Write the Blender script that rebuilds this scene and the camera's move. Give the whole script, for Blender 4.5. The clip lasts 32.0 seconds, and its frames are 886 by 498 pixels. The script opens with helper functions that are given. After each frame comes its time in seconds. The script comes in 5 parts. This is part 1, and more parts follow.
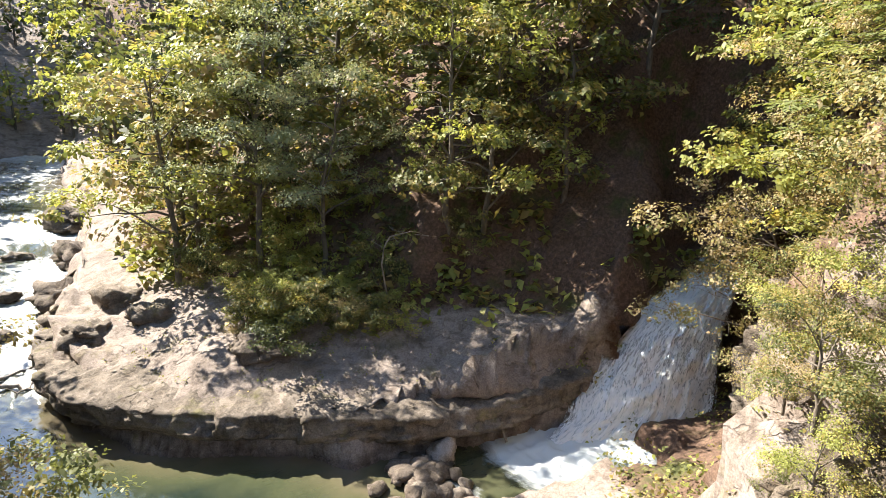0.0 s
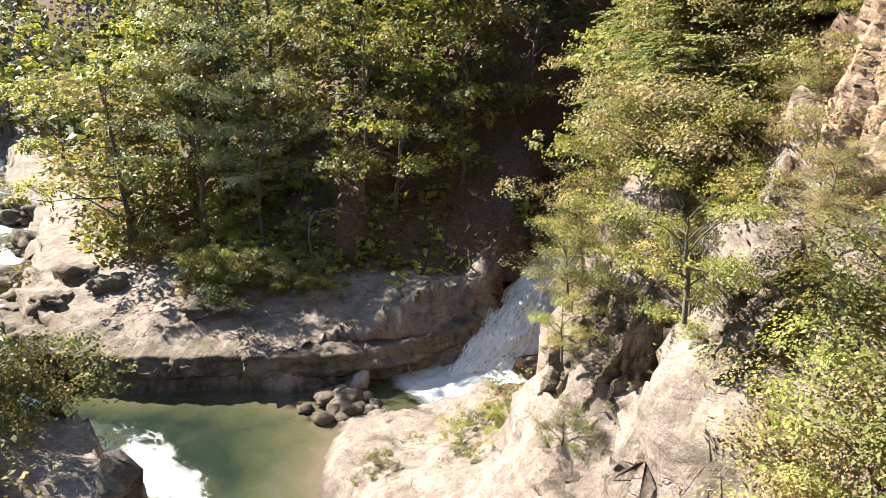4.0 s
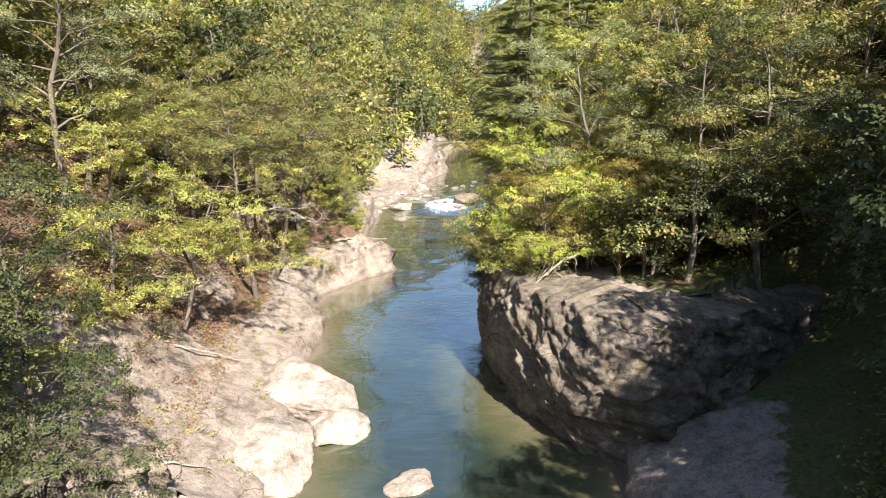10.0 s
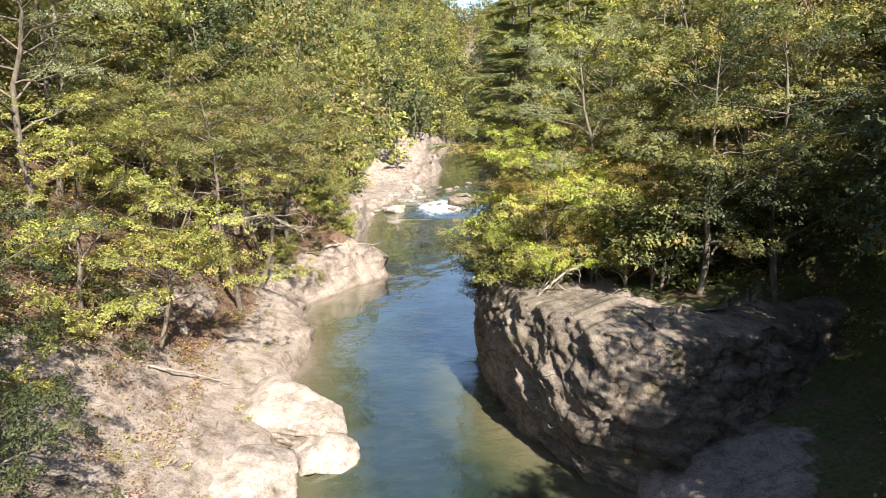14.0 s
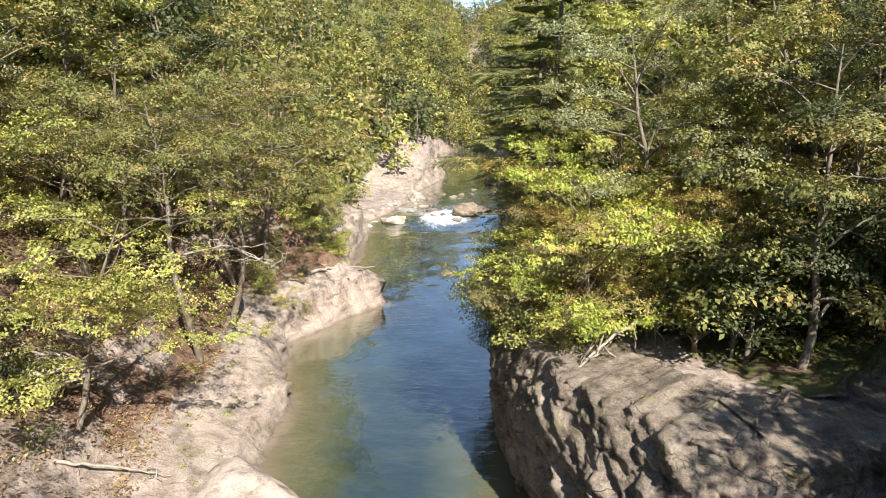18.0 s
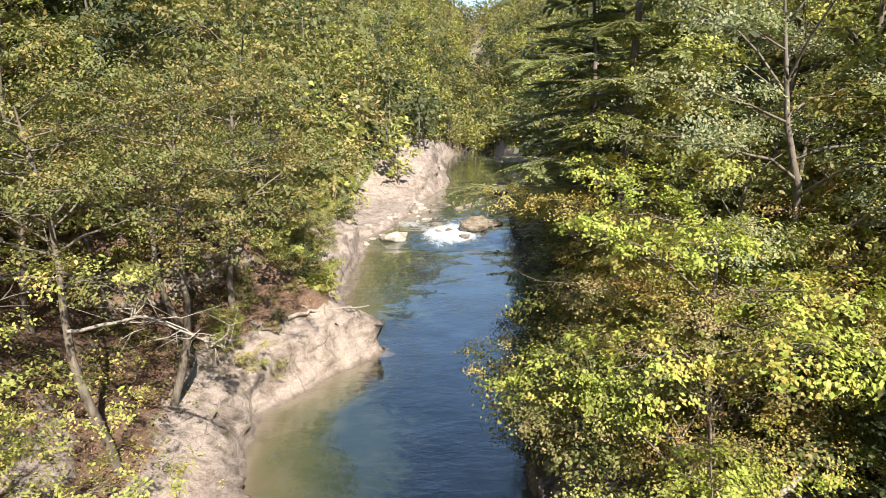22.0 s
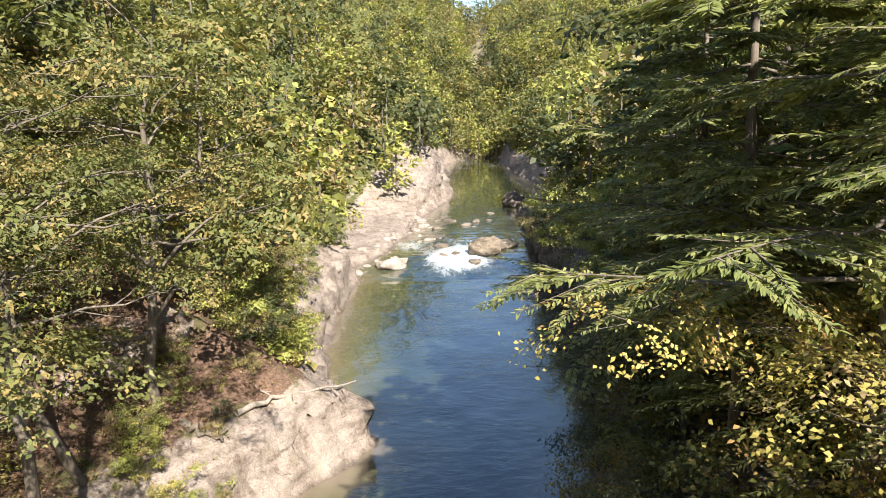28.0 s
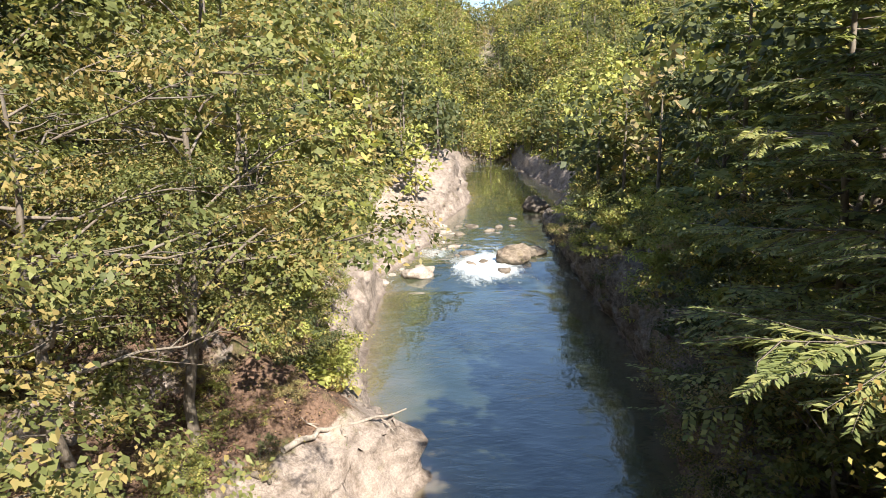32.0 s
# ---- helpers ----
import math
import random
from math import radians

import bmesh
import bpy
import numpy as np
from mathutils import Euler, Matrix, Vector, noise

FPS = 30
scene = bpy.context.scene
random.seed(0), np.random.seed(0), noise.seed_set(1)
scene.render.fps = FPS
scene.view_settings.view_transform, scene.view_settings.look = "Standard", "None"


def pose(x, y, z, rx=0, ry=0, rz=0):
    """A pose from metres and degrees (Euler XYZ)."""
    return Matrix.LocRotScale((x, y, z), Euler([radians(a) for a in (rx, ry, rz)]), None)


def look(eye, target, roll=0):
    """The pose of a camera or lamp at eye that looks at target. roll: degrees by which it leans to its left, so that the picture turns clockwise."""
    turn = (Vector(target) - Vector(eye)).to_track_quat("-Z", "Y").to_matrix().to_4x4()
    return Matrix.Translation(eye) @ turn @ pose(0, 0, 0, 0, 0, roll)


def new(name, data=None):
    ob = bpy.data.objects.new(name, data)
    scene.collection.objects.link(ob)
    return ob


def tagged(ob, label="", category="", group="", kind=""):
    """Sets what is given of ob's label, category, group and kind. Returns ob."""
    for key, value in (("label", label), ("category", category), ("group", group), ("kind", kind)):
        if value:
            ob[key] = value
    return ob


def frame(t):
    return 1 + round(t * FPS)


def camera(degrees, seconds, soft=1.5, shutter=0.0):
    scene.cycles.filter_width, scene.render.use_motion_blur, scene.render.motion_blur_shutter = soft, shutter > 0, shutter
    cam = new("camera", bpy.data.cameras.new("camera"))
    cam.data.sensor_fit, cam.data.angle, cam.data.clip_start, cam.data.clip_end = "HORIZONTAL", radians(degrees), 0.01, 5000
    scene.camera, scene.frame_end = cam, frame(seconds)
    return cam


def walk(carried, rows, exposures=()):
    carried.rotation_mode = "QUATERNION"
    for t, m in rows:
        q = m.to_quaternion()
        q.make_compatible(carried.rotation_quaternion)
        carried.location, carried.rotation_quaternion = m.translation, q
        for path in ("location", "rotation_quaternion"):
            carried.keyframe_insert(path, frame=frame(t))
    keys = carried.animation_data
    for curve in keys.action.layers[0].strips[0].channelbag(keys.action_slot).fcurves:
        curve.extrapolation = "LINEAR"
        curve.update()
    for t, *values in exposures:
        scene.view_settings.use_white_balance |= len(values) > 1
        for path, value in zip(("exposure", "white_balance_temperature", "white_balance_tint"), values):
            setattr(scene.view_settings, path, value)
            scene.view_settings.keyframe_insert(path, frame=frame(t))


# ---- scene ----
cam = camera(68.7, 32.0, soft=0.6)
PATH = [
    (0, (1.52, -1.254, 14.356), (0.332, -2.776, 13.834), 1.0),
    (0.5, (2.075, -0.454, 14.345), (0.888, -1.977, 13.826), 1.1),
    (1, (2.61, 0.366, 14.359), (1.425, -1.159, 13.841), 1.1),
    (1.5, (3.23, 1.186, 14.39), (2.043, -0.338, 13.872), 1.1),
    (2, (3.828, 2.016, 14.416), (2.642, 0.49, 13.899), 1.2),
    (2.5, (4.398, 2.849, 14.418), (3.212, 1.324, 13.903), 1.2),
    (4.5, (4.292, 5.099, 14.59), (2.817, 3.85, 14.077), 1.1),
    (5, (4.293, 5.088, 14.601), (2.587, 4.174, 14.097), 1.4),
    (5.5, (4.282, 5.097, 14.611), (2.421, 4.558, 14.118), 1.5),
    (6, (4.297, 5.11, 14.621), (2.361, 4.971, 14.14), 1.6),
    (6.5, (4.331, 5.088, 14.605), (2.406, 5.363, 14.138), 1.6),
    (7, (4.332, 5.09, 14.599), (2.505, 5.766, 14.143), 1.5),
    (7.5, (4.305, 5.096, 14.59), (2.66, 6.143, 14.142), 1.5),
    (8, (4.288, 5.107, 14.59), (2.898, 6.477, 14.151), 1.4),
    (8.5, (4.312, 5.12, 14.615), (3.236, 6.749, 14.178), 1.1),
    (9, (4.297, 5.11, 14.586), (3.585, 6.93, 14.158), 0.7),
    (9.5, (4.312, 5.111, 14.588), (3.995, 7.04, 14.164), 0.3),
    (10, (4.286, 5.094, 14.6), (4.288, 7.048, 14.176), -0.2),
    (10.5, (4.272, 5.091, 14.604), (4.285, 7.045, 14.18), -0.3),
    (11, (4.315, 5.433, 14.598), (4.334, 7.388, 14.174), -0.3),
    (11.5, (4.328, 5.645, 14.599), (4.347, 7.599, 14.173), -0.3),
    (12, (4.347, 5.913, 14.598), (4.365, 7.867, 14.172), -0.4),
    (12.5, (4.333, 6.186, 14.606), (4.352, 8.139, 14.179), -0.4),
    (13, (4.322, 6.465, 14.615), (4.341, 8.419, 14.189), -0.3),
    (13.5, (4.287, 6.817, 14.669), (4.307, 8.771, 14.242), -0.3),
    (15.5, (4.292, 9.584, 14.726), (4.309, 11.538, 14.299), -0.4),
    (16, (4.232, 10.562, 14.725), (4.25, 12.516, 14.299), -0.2),
    (17, (4.199, 12.673, 14.816), (4.215, 14.627, 14.389), -0.2),
    (18, (4.105, 15.073, 14.859), (4.119, 17.027, 14.434), -0.2),
    (19, (4.032, 17.579, 14.916), (4.042, 19.533, 14.49), -0.5),
    (20, (3.887, 20.081, 14.942), (3.897, 22.036, 14.519), -0.5),
    (21, (3.764, 22.481, 14.961), (3.774, 24.436, 14.538), -0.5),
    (22, (3.637, 24.731, 14.983), (3.647, 26.686, 14.562), -0.4),
    (23, (3.565, 27.112, 14.943), (3.572, 29.067, 14.522), -0.7),
    (24, (3.57, 28.914, 14.971), (3.574, 30.869, 14.552), -1.3),
    (25, (3.387, 30.88, 14.976), (3.394, 32.836, 14.557), -1.2),
    (25.5, (3.347, 31.761, 14.975), (3.352, 33.718, 14.558), -1.1),
    (27.5, (3.227, 35.33, 14.984), (3.235, 37.287, 14.571), -1.1),
    (28, (3.188, 36.003, 15.001), (3.195, 37.96, 14.591), -1.1),
    (28.5, (3.093, 36.555, 15.033), (3.099, 38.512, 14.623), -1.2),
    (29, (2.932, 37.024, 15.063), (2.937, 38.981, 14.654), -1.3),
    (29.5, (2.666, 37.374, 15.085), (2.671, 39.332, 14.677), -1.2),
    (30, (2.293, 37.735, 15.094), (2.297, 39.693, 14.688), -1.3),
    (30.5, (1.802, 38.01, 15.107), (1.806, 39.968, 14.702), -1.0),
    (31, (1.406, 38.287, 15.11), (1.408, 40.246, 14.705), -1.0),
    (31.5, (1.104, 38.466, 15.11), (1.104, 40.425, 14.707), -1.1),
    (32, (0.787, 38.714, 15.104), (0.786, 40.673, 14.699), -1.1),
]
walk(cam, [(t, look(eye, target, roll)) for t, eye, target, roll in PATH], [(0.0, 2.0), (2.5, 1.9), (5.0, 1.76), (8.0, 1.74), (10.0, 1.64), (16.0, 1.56), (19.0, 1.48), (23.0, 1.42), (26.0, 1.5), (32.0, 1.54)])

# ---------------------------------------------------------------- light
SUN_AZ = (0.36, -0.933)
SUN_EL = 42.0
world = bpy.data.worlds.new("sky")
scene.world = world
world.use_nodes = True
wn = world.node_tree
sky = wn.nodes.new("ShaderNodeTexSky")
sky.sky_type = "NISHITA"
sky.sun_disc = False
sky.dust_density = 0.4
sky.ozone_density = 2.2
sky.sun_elevation = radians(SUN_EL)
sky.sun_rotation = math.atan2(SUN_AZ[0], SUN_AZ[1])
wn.nodes["Background"].inputs[1].default_value = 0.09
wn.links.new(sky.outputs[0], wn.nodes["Background"].inputs[0])
sun_data = bpy.data.lights.new("sun", "SUN")
sun_data.energy = 5.0
sun_data.angle = radians(0.55)
sun_data.color = (1.0, 0.94, 0.84)
sun = new("sun", sun_data)
ce = math.cos(radians(SUN_EL))
sun.matrix_world = look((SUN_AZ[0] * ce * 100, SUN_AZ[1] * ce * 100, math.sin(radians(SUN_EL)) * 100), (0, 0, 0))
scene.view_settings.exposure = 1.6

# ---------------------------------------------------------------- numeric tools
rng = np.random.default_rng(7)


def lattice(ix, iy, iz, seed):
    h = (ix * 374761393 + iy * 668265263 + iz * 2147483647 + seed * 1274126177) & 0xFFFFFFFF
    h = ((h ^ (h >> 13)) * 1274126177) & 0xFFFFFFFF
    h = ((h ^ (h >> 16)) * 668265263) & 0xFFFFFFFF
    return ((h ^ (h >> 15)) & 0xFFFFFF) / 0xFFFFFF


def vnoise(x, y, z=0.0, seed=0):
    """Smooth value noise, -1 to 1."""
    x, y, z = np.broadcast_arrays(np.asarray(x, float), np.asarray(y, float), np.asarray(z, float))
    fx, fy, fz = np.floor(x), np.floor(y), np.floor(z)
    ix, iy, iz = fx.astype(np.int64), fy.astype(np.int64), fz.astype(np.int64)
    u, v, w = x - fx, y - fy, z - fz
    u, v, w = u * u * (3 - 2 * u), v * v * (3 - 2 * v), w * w * (3 - 2 * w)
    out = 0
    for a in (0, 1):
        for b in (0, 1):
            for c in (0, 1):
                k = (u if a else 1 - u) * (v if b else 1 - v) * (w if c else 1 - w)
                out = out + k * lattice(ix + a, iy + b, iz + c, seed)
    return out * 2 - 1


def fbm(x, y, z=0.0, octaves=4, seed=0, ridged=False):
    total, amp = 0, 1.0
    for o in range(octaves):
        n = vnoise(np.asarray(x) * 2**o, np.asarray(y) * 2**o, np.asarray(z) * 2**o, seed + o * 17)
        total = total + amp * ((1 - 2 * np.abs(n)) if ridged else n)
        amp *= 0.5
    return total / 1.9


def blocks(x, y, z, seed):
    """Broken rock: cells with flat faces of their own height and tilt, about -1 to 1."""
    x, y, z = np.broadcast_arrays(np.asarray(x, float), np.asarray(y, float), np.asarray(z, float))
    ix, iy, iz = (np.floor(q).astype(np.int64) for q in (x, y, z))
    best, out = np.full(x.shape, 1e9), np.zeros(x.shape)
    for a in (-1, 0, 1):
        for b in (-1, 0, 1):
            for c in (-1, 0, 1):
                u, v, w = ix + a, iy + b, iz + c
                h = [lattice(u, v, w, seed + k) for k in range(4)]
                dx, dy, dz = u + h[0] - x, v + h[1] - y, w + h[2] - z
                d = dx * dx + dy * dy + dz * dz
                near = d < best
                best = np.where(near, d, best)
                out = np.where(near, h[3] * 2 - 1 + 0.9 * ((h[1] - 0.5) * dx + (h[2] - 0.5) * dy + (h[0] - 0.5) * dz), out)
    return out


def step01(x, lo, hi):
    t = np.clip((np.asarray(x, float) - lo) / (hi - lo), 0, 1)
    return t * t * (3 - 2 * t)


def fast_mesh(name, verts, faces, smooth=False):
    """A mesh from arrays of vertices and of equal-sided faces."""
    verts, faces = np.asarray(verts, np.float32), np.asarray(faces, np.int32)
    me = bpy.data.meshes.new(name)
    me.vertices.add(len(verts))
    me.vertices.foreach_set("co", verts.ravel())
    n, k = faces.shape
    me.loops.add(n * k)
    me.loops.foreach_set("vertex_index", faces.ravel())
    me.polygons.add(n)
    me.polygons.foreach_set("loop_start", np.arange(0, n * k, k, dtype=np.int32))
    if smooth:
        me.polygons.foreach_set("use_smooth", np.ones(n, bool))
    me.update(calc_edges=True)
    return me


def attach(me, name, values):
    me.attributes.new(name, "FLOAT", "POINT").data.foreach_set("value", np.asarray(values, np.float32).ravel())


def grid_faces(nu, nv):
    i = np.arange(nu * nv).reshape(nv, nu)
    return np.stack([i[:-1, :-1], i[:-1, 1:], i[1:, 1:], i[1:, :-1]], -1).reshape(-1, 4)


# ---------------------------------------------------------------- materials
def material(name):
    m = bpy.data.materials.new(name)
    m.use_nodes = True
    nt = m.node_tree
    return m, nt, nt.nodes["Principled BSDF"]


def node(nt, kind, **inputs):
    n = nt.nodes.new(kind)
    for key, value in inputs.items():
        n.inputs[key.replace("_", " ")].default_value = value
    return n


def ramp(nt, fac, stops):
    r = nt.nodes.new("ShaderNodeValToRGB")
    el = r.color_ramp.elements
    el[0].position, el[0].color = stops[0][0], (*stops[0][1], 1)
    el[1].position, el[1].color = stops[-1][0], (*stops[-1][1], 1)
    for p, c in stops[1:-1]:
        e = el.new(p)
        e.color = (*c, 1)
    nt.links.new(fac, r.inputs[0])
    return r.outputs[0]


def noise_tex(nt, scale, detail=5.0, vector=None, rough=0.6, distortion=0.0):
    n = node(nt, "ShaderNodeTexNoise", Scale=scale, Detail=detail, Roughness=rough, Distortion=distortion)
    if vector is None:
        vector = nt.nodes.new("ShaderNodeNewGeometry").outputs["Position"]
    nt.links.new(vector, n.inputs["Vector"])
    return n.outputs["Fac"]


def stretched(nt, sx, sy, sz, turn=(0, 0, 0)):
    g = nt.nodes.new("ShaderNodeNewGeometry")
    mp = nt.nodes.new("ShaderNodeMapping")
    mp.inputs["Scale"].default_value = (sx, sy, sz)
    mp.inputs["Rotation"].default_value = tuple(radians(a) for a in turn)
    nt.links.new(g.outputs["Position"], mp.inputs["Vector"])
    return mp.outputs[0]


def mix(nt, fac, a, b, mode="MIX"):
    m = nt.nodes.new("ShaderNodeMix")
    m.data_type, m.blend_type = "RGBA", mode
    for sock, val in ((m.inputs[0], fac), (m.inputs[6], a), (m.inputs[7], b)):
        if isinstance(val, (int, float)):
            sock.default_value = val
        elif isinstance(val, tuple):
            sock.default_value = (*val, 1)
        else:
            nt.links.new(val, sock)
    return m.outputs[2]


def attribute(nt, name):
    a = nt.nodes.new("ShaderNodeAttribute")
    a.attribute_name = name
    return a.outputs["Fac"]


def bump(nt, bsdf, height, strength, distance):
    b = node(nt, "ShaderNodeBump", Strength=strength, Distance=distance)
    nt.links.new(height, b.inputs["Height"])
    nt.links.new(b.outputs[0], bsdf.inputs["Normal"])
    return b


def maths(nt, op, a, b=0.0):
    m = nt.nodes.new("ShaderNodeMath")
    m.operation = op
    for sock, val in zip(m.inputs, (a, b)):
        if isinstance(val, (int, float)):
            sock.default_value = val
        else:
            nt.links.new(val, sock)
    return m.outputs[0]


def rock_colour(nt, pale, mid, dark, moss=0.5, cells=1.0):
    big = noise_tex(nt, 0.35, 5)
    fine = noise_tex(nt, 3.5, 8, rough=0.7)
    strata = noise_tex(nt, 1.0, 6, stretched(nt, 0.5, 0.5, 2.6, (20, 12, 0)))
    c = ramp(nt, fine, [(0.25, dark), (0.5, mid), (0.75, pale)])
    c = mix(nt, ramp(nt, big, [(0.35, (0, 0, 0)), (0.65, (0.8, 0.8, 0.8))]), c, pale)
    c = mix(nt, ramp(nt, strata, [(0.5, (0, 0, 0)), (0.66, (0.6, 0.6, 0.6))]), c, dark)
    vor = nt.nodes.new("ShaderNodeTexVoronoi")
    vor.feature = "DISTANCE_TO_EDGE"
    vor.inputs["Scale"].default_value = 0.55
    warp = nt.nodes.new("ShaderNodeVectorMath")
    warp.operation = "MULTIPLY_ADD"
    shake = node(nt, "ShaderNodeTexNoise", Scale=1.2, Detail=4.0)
    nt.links.new(nt.nodes.new("ShaderNodeNewGeometry").outputs["Position"], shake.inputs["Vector"])
    nt.links.new(shake.outputs["Color"], warp.inputs[0])
    warp.inputs[1].default_value = (1.1, 1.1, 1.1)
    nt.links.new(stretched(nt, 0.8, 0.5, 1.5, (25, 15, 40)), warp.inputs[2])
    nt.links.new(warp.outputs[0], vor.inputs["Vector"])
    crack = ramp(nt, vor.outputs["Distance"], [(0.0, (1, 1, 1)), (0.02, (0, 0, 0))])
    crack = maths(nt, "MULTIPLY", crack, ramp(nt, noise_tex(nt, 0.7, 4), [(0.5, (0, 0, 0)), (0.6, (1, 1, 1))]))
    c = mix(nt, maths(nt, "MULTIPLY", crack, 0.55), c, tuple(0.5 * q for q in dark))
    stain = ramp(nt, noise_tex(nt, 1.4, 8, stretched(nt, 1, 1, 0.35), rough=0.75), [(0.48, (1, 1, 1)), (0.66, (0.5, 0.46, 0.42))])
    c = mix(nt, 1.0, c, stain, "MULTIPLY")
    grit = ramp(nt, noise_tex(nt, 14.0, 4, rough=0.8), [(0.35, (0.72, 0.72, 0.72)), (0.6, (1.08, 1.08, 1.08))])
    c = mix(nt, 1.0, c, grit, "MULTIPLY")
    cell = nt.nodes.new("ShaderNodeTexVoronoi")
    cell.inputs["Scale"].default_value = 1.7
    cell.inputs["Detail"].default_value = 1.0
    nt.links.new(warp.outputs[0], cell.inputs["Vector"])
    tone = ramp(nt, cell.outputs["Color"], [(0.1, (0.74, 0.73, 0.72)), (0.9, (1.14, 1.13, 1.12))])
    c = mix(nt, cells, c, tone, "MULTIPLY")
    split = nt.nodes.new("ShaderNodeTexVoronoi")
    split.feature = "DISTANCE_TO_EDGE"
    split.inputs["Scale"].default_value = 1.7
    nt.links.new(warp.outputs[0], split.inputs["Vector"])
    seam = ramp(nt, split.outputs["Distance"], [(0.0, (1, 1, 1)), (0.035, (0, 0, 0))])
    seam = maths(nt, "MULTIPLY", seam, ramp(nt, noise_tex(nt, 1.1, 5), [(0.52, (0, 0, 0)), (0.64, (0.8, 0.8, 0.8))]))
    c = mix(nt, maths(nt, "MULTIPLY", seam, 0.4), c, tuple(0.6 * q for q in dark))
    strata = maths(nt, "SUBTRACT", maths(nt, "MULTIPLY", strata, 0.5), maths(nt, "ADD", maths(nt, "MULTIPLY", crack, 0.3), maths(nt, "MULTIPLY", seam, 0.22)))
    strata = maths(nt, "ADD", strata, maths(nt, "MULTIPLY", tone, 0.75 * cells))
    patch = ramp(nt, noise_tex(nt, 0.8, 7, rough=0.7), [(0.56, (0, 0, 0)), (0.7, (moss, moss, moss))])
    return mix(nt, patch, c, (0.16, 0.15, 0.035)), fine, strata


def rock_material(name, pale, mid, dark, moss=0.5, relief=0.16):
    m, nt, b = material(name)
    c, fine, strata = rock_colour(nt, pale, mid, dark, moss)
    nt.links.new(c, b.inputs["Base Color"])
    b.inputs["Roughness"].default_value = 0.9
    b.inputs["Specular IOR Level"].default_value = 0.25
    h = maths(nt, "ADD", maths(nt, "MULTIPLY", strata, 1.2), fine)
    bump(nt, b, h, 0.8, relief)
    return m


ROCK = rock_material("weathered rock", (0.255, 0.212, 0.172), (0.165, 0.136, 0.108), (0.058, 0.047, 0.037))
PALE_ROCK = rock_material("pale water-worn rock", (0.37, 0.315, 0.275), (0.33, 0.28, 0.24), (0.21, 0.17, 0.14), 0.08, 0.03)
DARK_ROCK = rock_material("dark wet rock", (0.2, 0.16, 0.125), (0.13, 0.105, 0.085), (0.05, 0.04, 0.035), 0.3)


def ground_material():
    m, nt, b = material("forest floor and rock")
    c, fine, strata = rock_colour(nt, (0.345, 0.285, 0.245), (0.265, 0.215, 0.18), (0.12, 0.093, 0.075), 0.35, 0.25)
    litter = ramp(nt, noise_tex(nt, 6.0, 8, rough=0.75), [(0.3, (0.045, 0.03, 0.02)), (0.5, (0.13, 0.08, 0.055)), (0.7, (0.23, 0.145, 0.1))])
    green = ramp(nt, noise_tex(nt, 5.0, 8), [(0.3, (0.03, 0.045, 0.012)), (0.7, (0.1, 0.12, 0.03))])
    soil = mix(nt, ramp(nt, maths(nt, "ADD", noise_tex(nt, 0.5, 5), attribute(nt, "turf")), [(0.54, (0, 0, 0)), (0.68, (0.8, 0.8, 0.8))]), litter, green)
    edge = maths(nt, "ADD", attribute(nt, "rock"), maths(nt, "MULTIPLY", maths(nt, "SUBTRACT", noise_tex(nt, 1.5, 6), 0.5), 0.9))
    c = mix(nt, ramp(nt, edge, [(0.4, (0, 0, 0)), (0.55, (1, 1, 1))]), soil, c)
    wet = ramp(nt, attribute(nt, "wet"), [(0.2, (1, 1, 1)), (0.9, (0.4, 0.38, 0.36))])
    c = mix(nt, 1.0, c, wet, "MULTIPLY")
    nt.links.new(c, b.inputs["Base Color"])
    b.inputs["Roughness"].default_value = 0.9
    b.inputs["Specular IOR Level"].default_value = 0.25
    bump(nt, b, maths(nt, "ADD", maths(nt, "MULTIPLY", strata, 1.4), fine), 0.85, 0.1)
    return m


def leaf_material(name, low, high, accent, share=0.12):
    """Leaves: a hue between low and high for each leaf and tree, a share of them in the accent colour."""
    m, nt, b = material(name)
    each = nt.nodes.new("ShaderNodeNewGeometry").outputs["Random Per Island"]
    tree = nt.nodes.new("ShaderNodeObjectInfo").outputs["Random"]
    clump = ramp(nt, noise_tex(nt, 1.3, 3), [(0.32, (0, 0, 0)), (0.68, (1, 1, 1))])
    blend = maths(nt, "ADD", maths(nt, "ADD", maths(nt, "MULTIPLY", each, 0.3), maths(nt, "MULTIPLY", tree, 0.25)), maths(nt, "MULTIPLY", clump, 0.45))
    c = mix(nt, blend, low, high)
    spot = maths(nt, "ADD", noise_tex(nt, 0.6, 3), maths(nt, "MULTIPLY", each, 0.25))
    c = mix(nt, ramp(nt, spot, [(0.72 - share, (0, 0, 0)), (0.8 - share * 0.5, (1, 1, 1))]), c, accent)
    nt.links.new(c, b.inputs["Base Color"])
    b.inputs["Roughness"].default_value = 0.55
    b.inputs["Specular IOR Level"].default_value = 0.25
    t = nt.nodes.new("ShaderNodeBsdfTranslucent")
    nt.links.new(mix(nt, 1.0, c, (1.35, 1.35, 0.85), "MULTIPLY"), t.inputs["Color"])
    s = nt.nodes.new("ShaderNodeMixShader")
    s.inputs[0].default_value = 0.33
    nt.links.new(b.outputs[0], s.inputs[1])
    nt.links.new(t.outputs[0], s.inputs[2])
    nt.links.new(s.outputs[0], nt.nodes["Material Output"].inputs["Surface"])
    return m


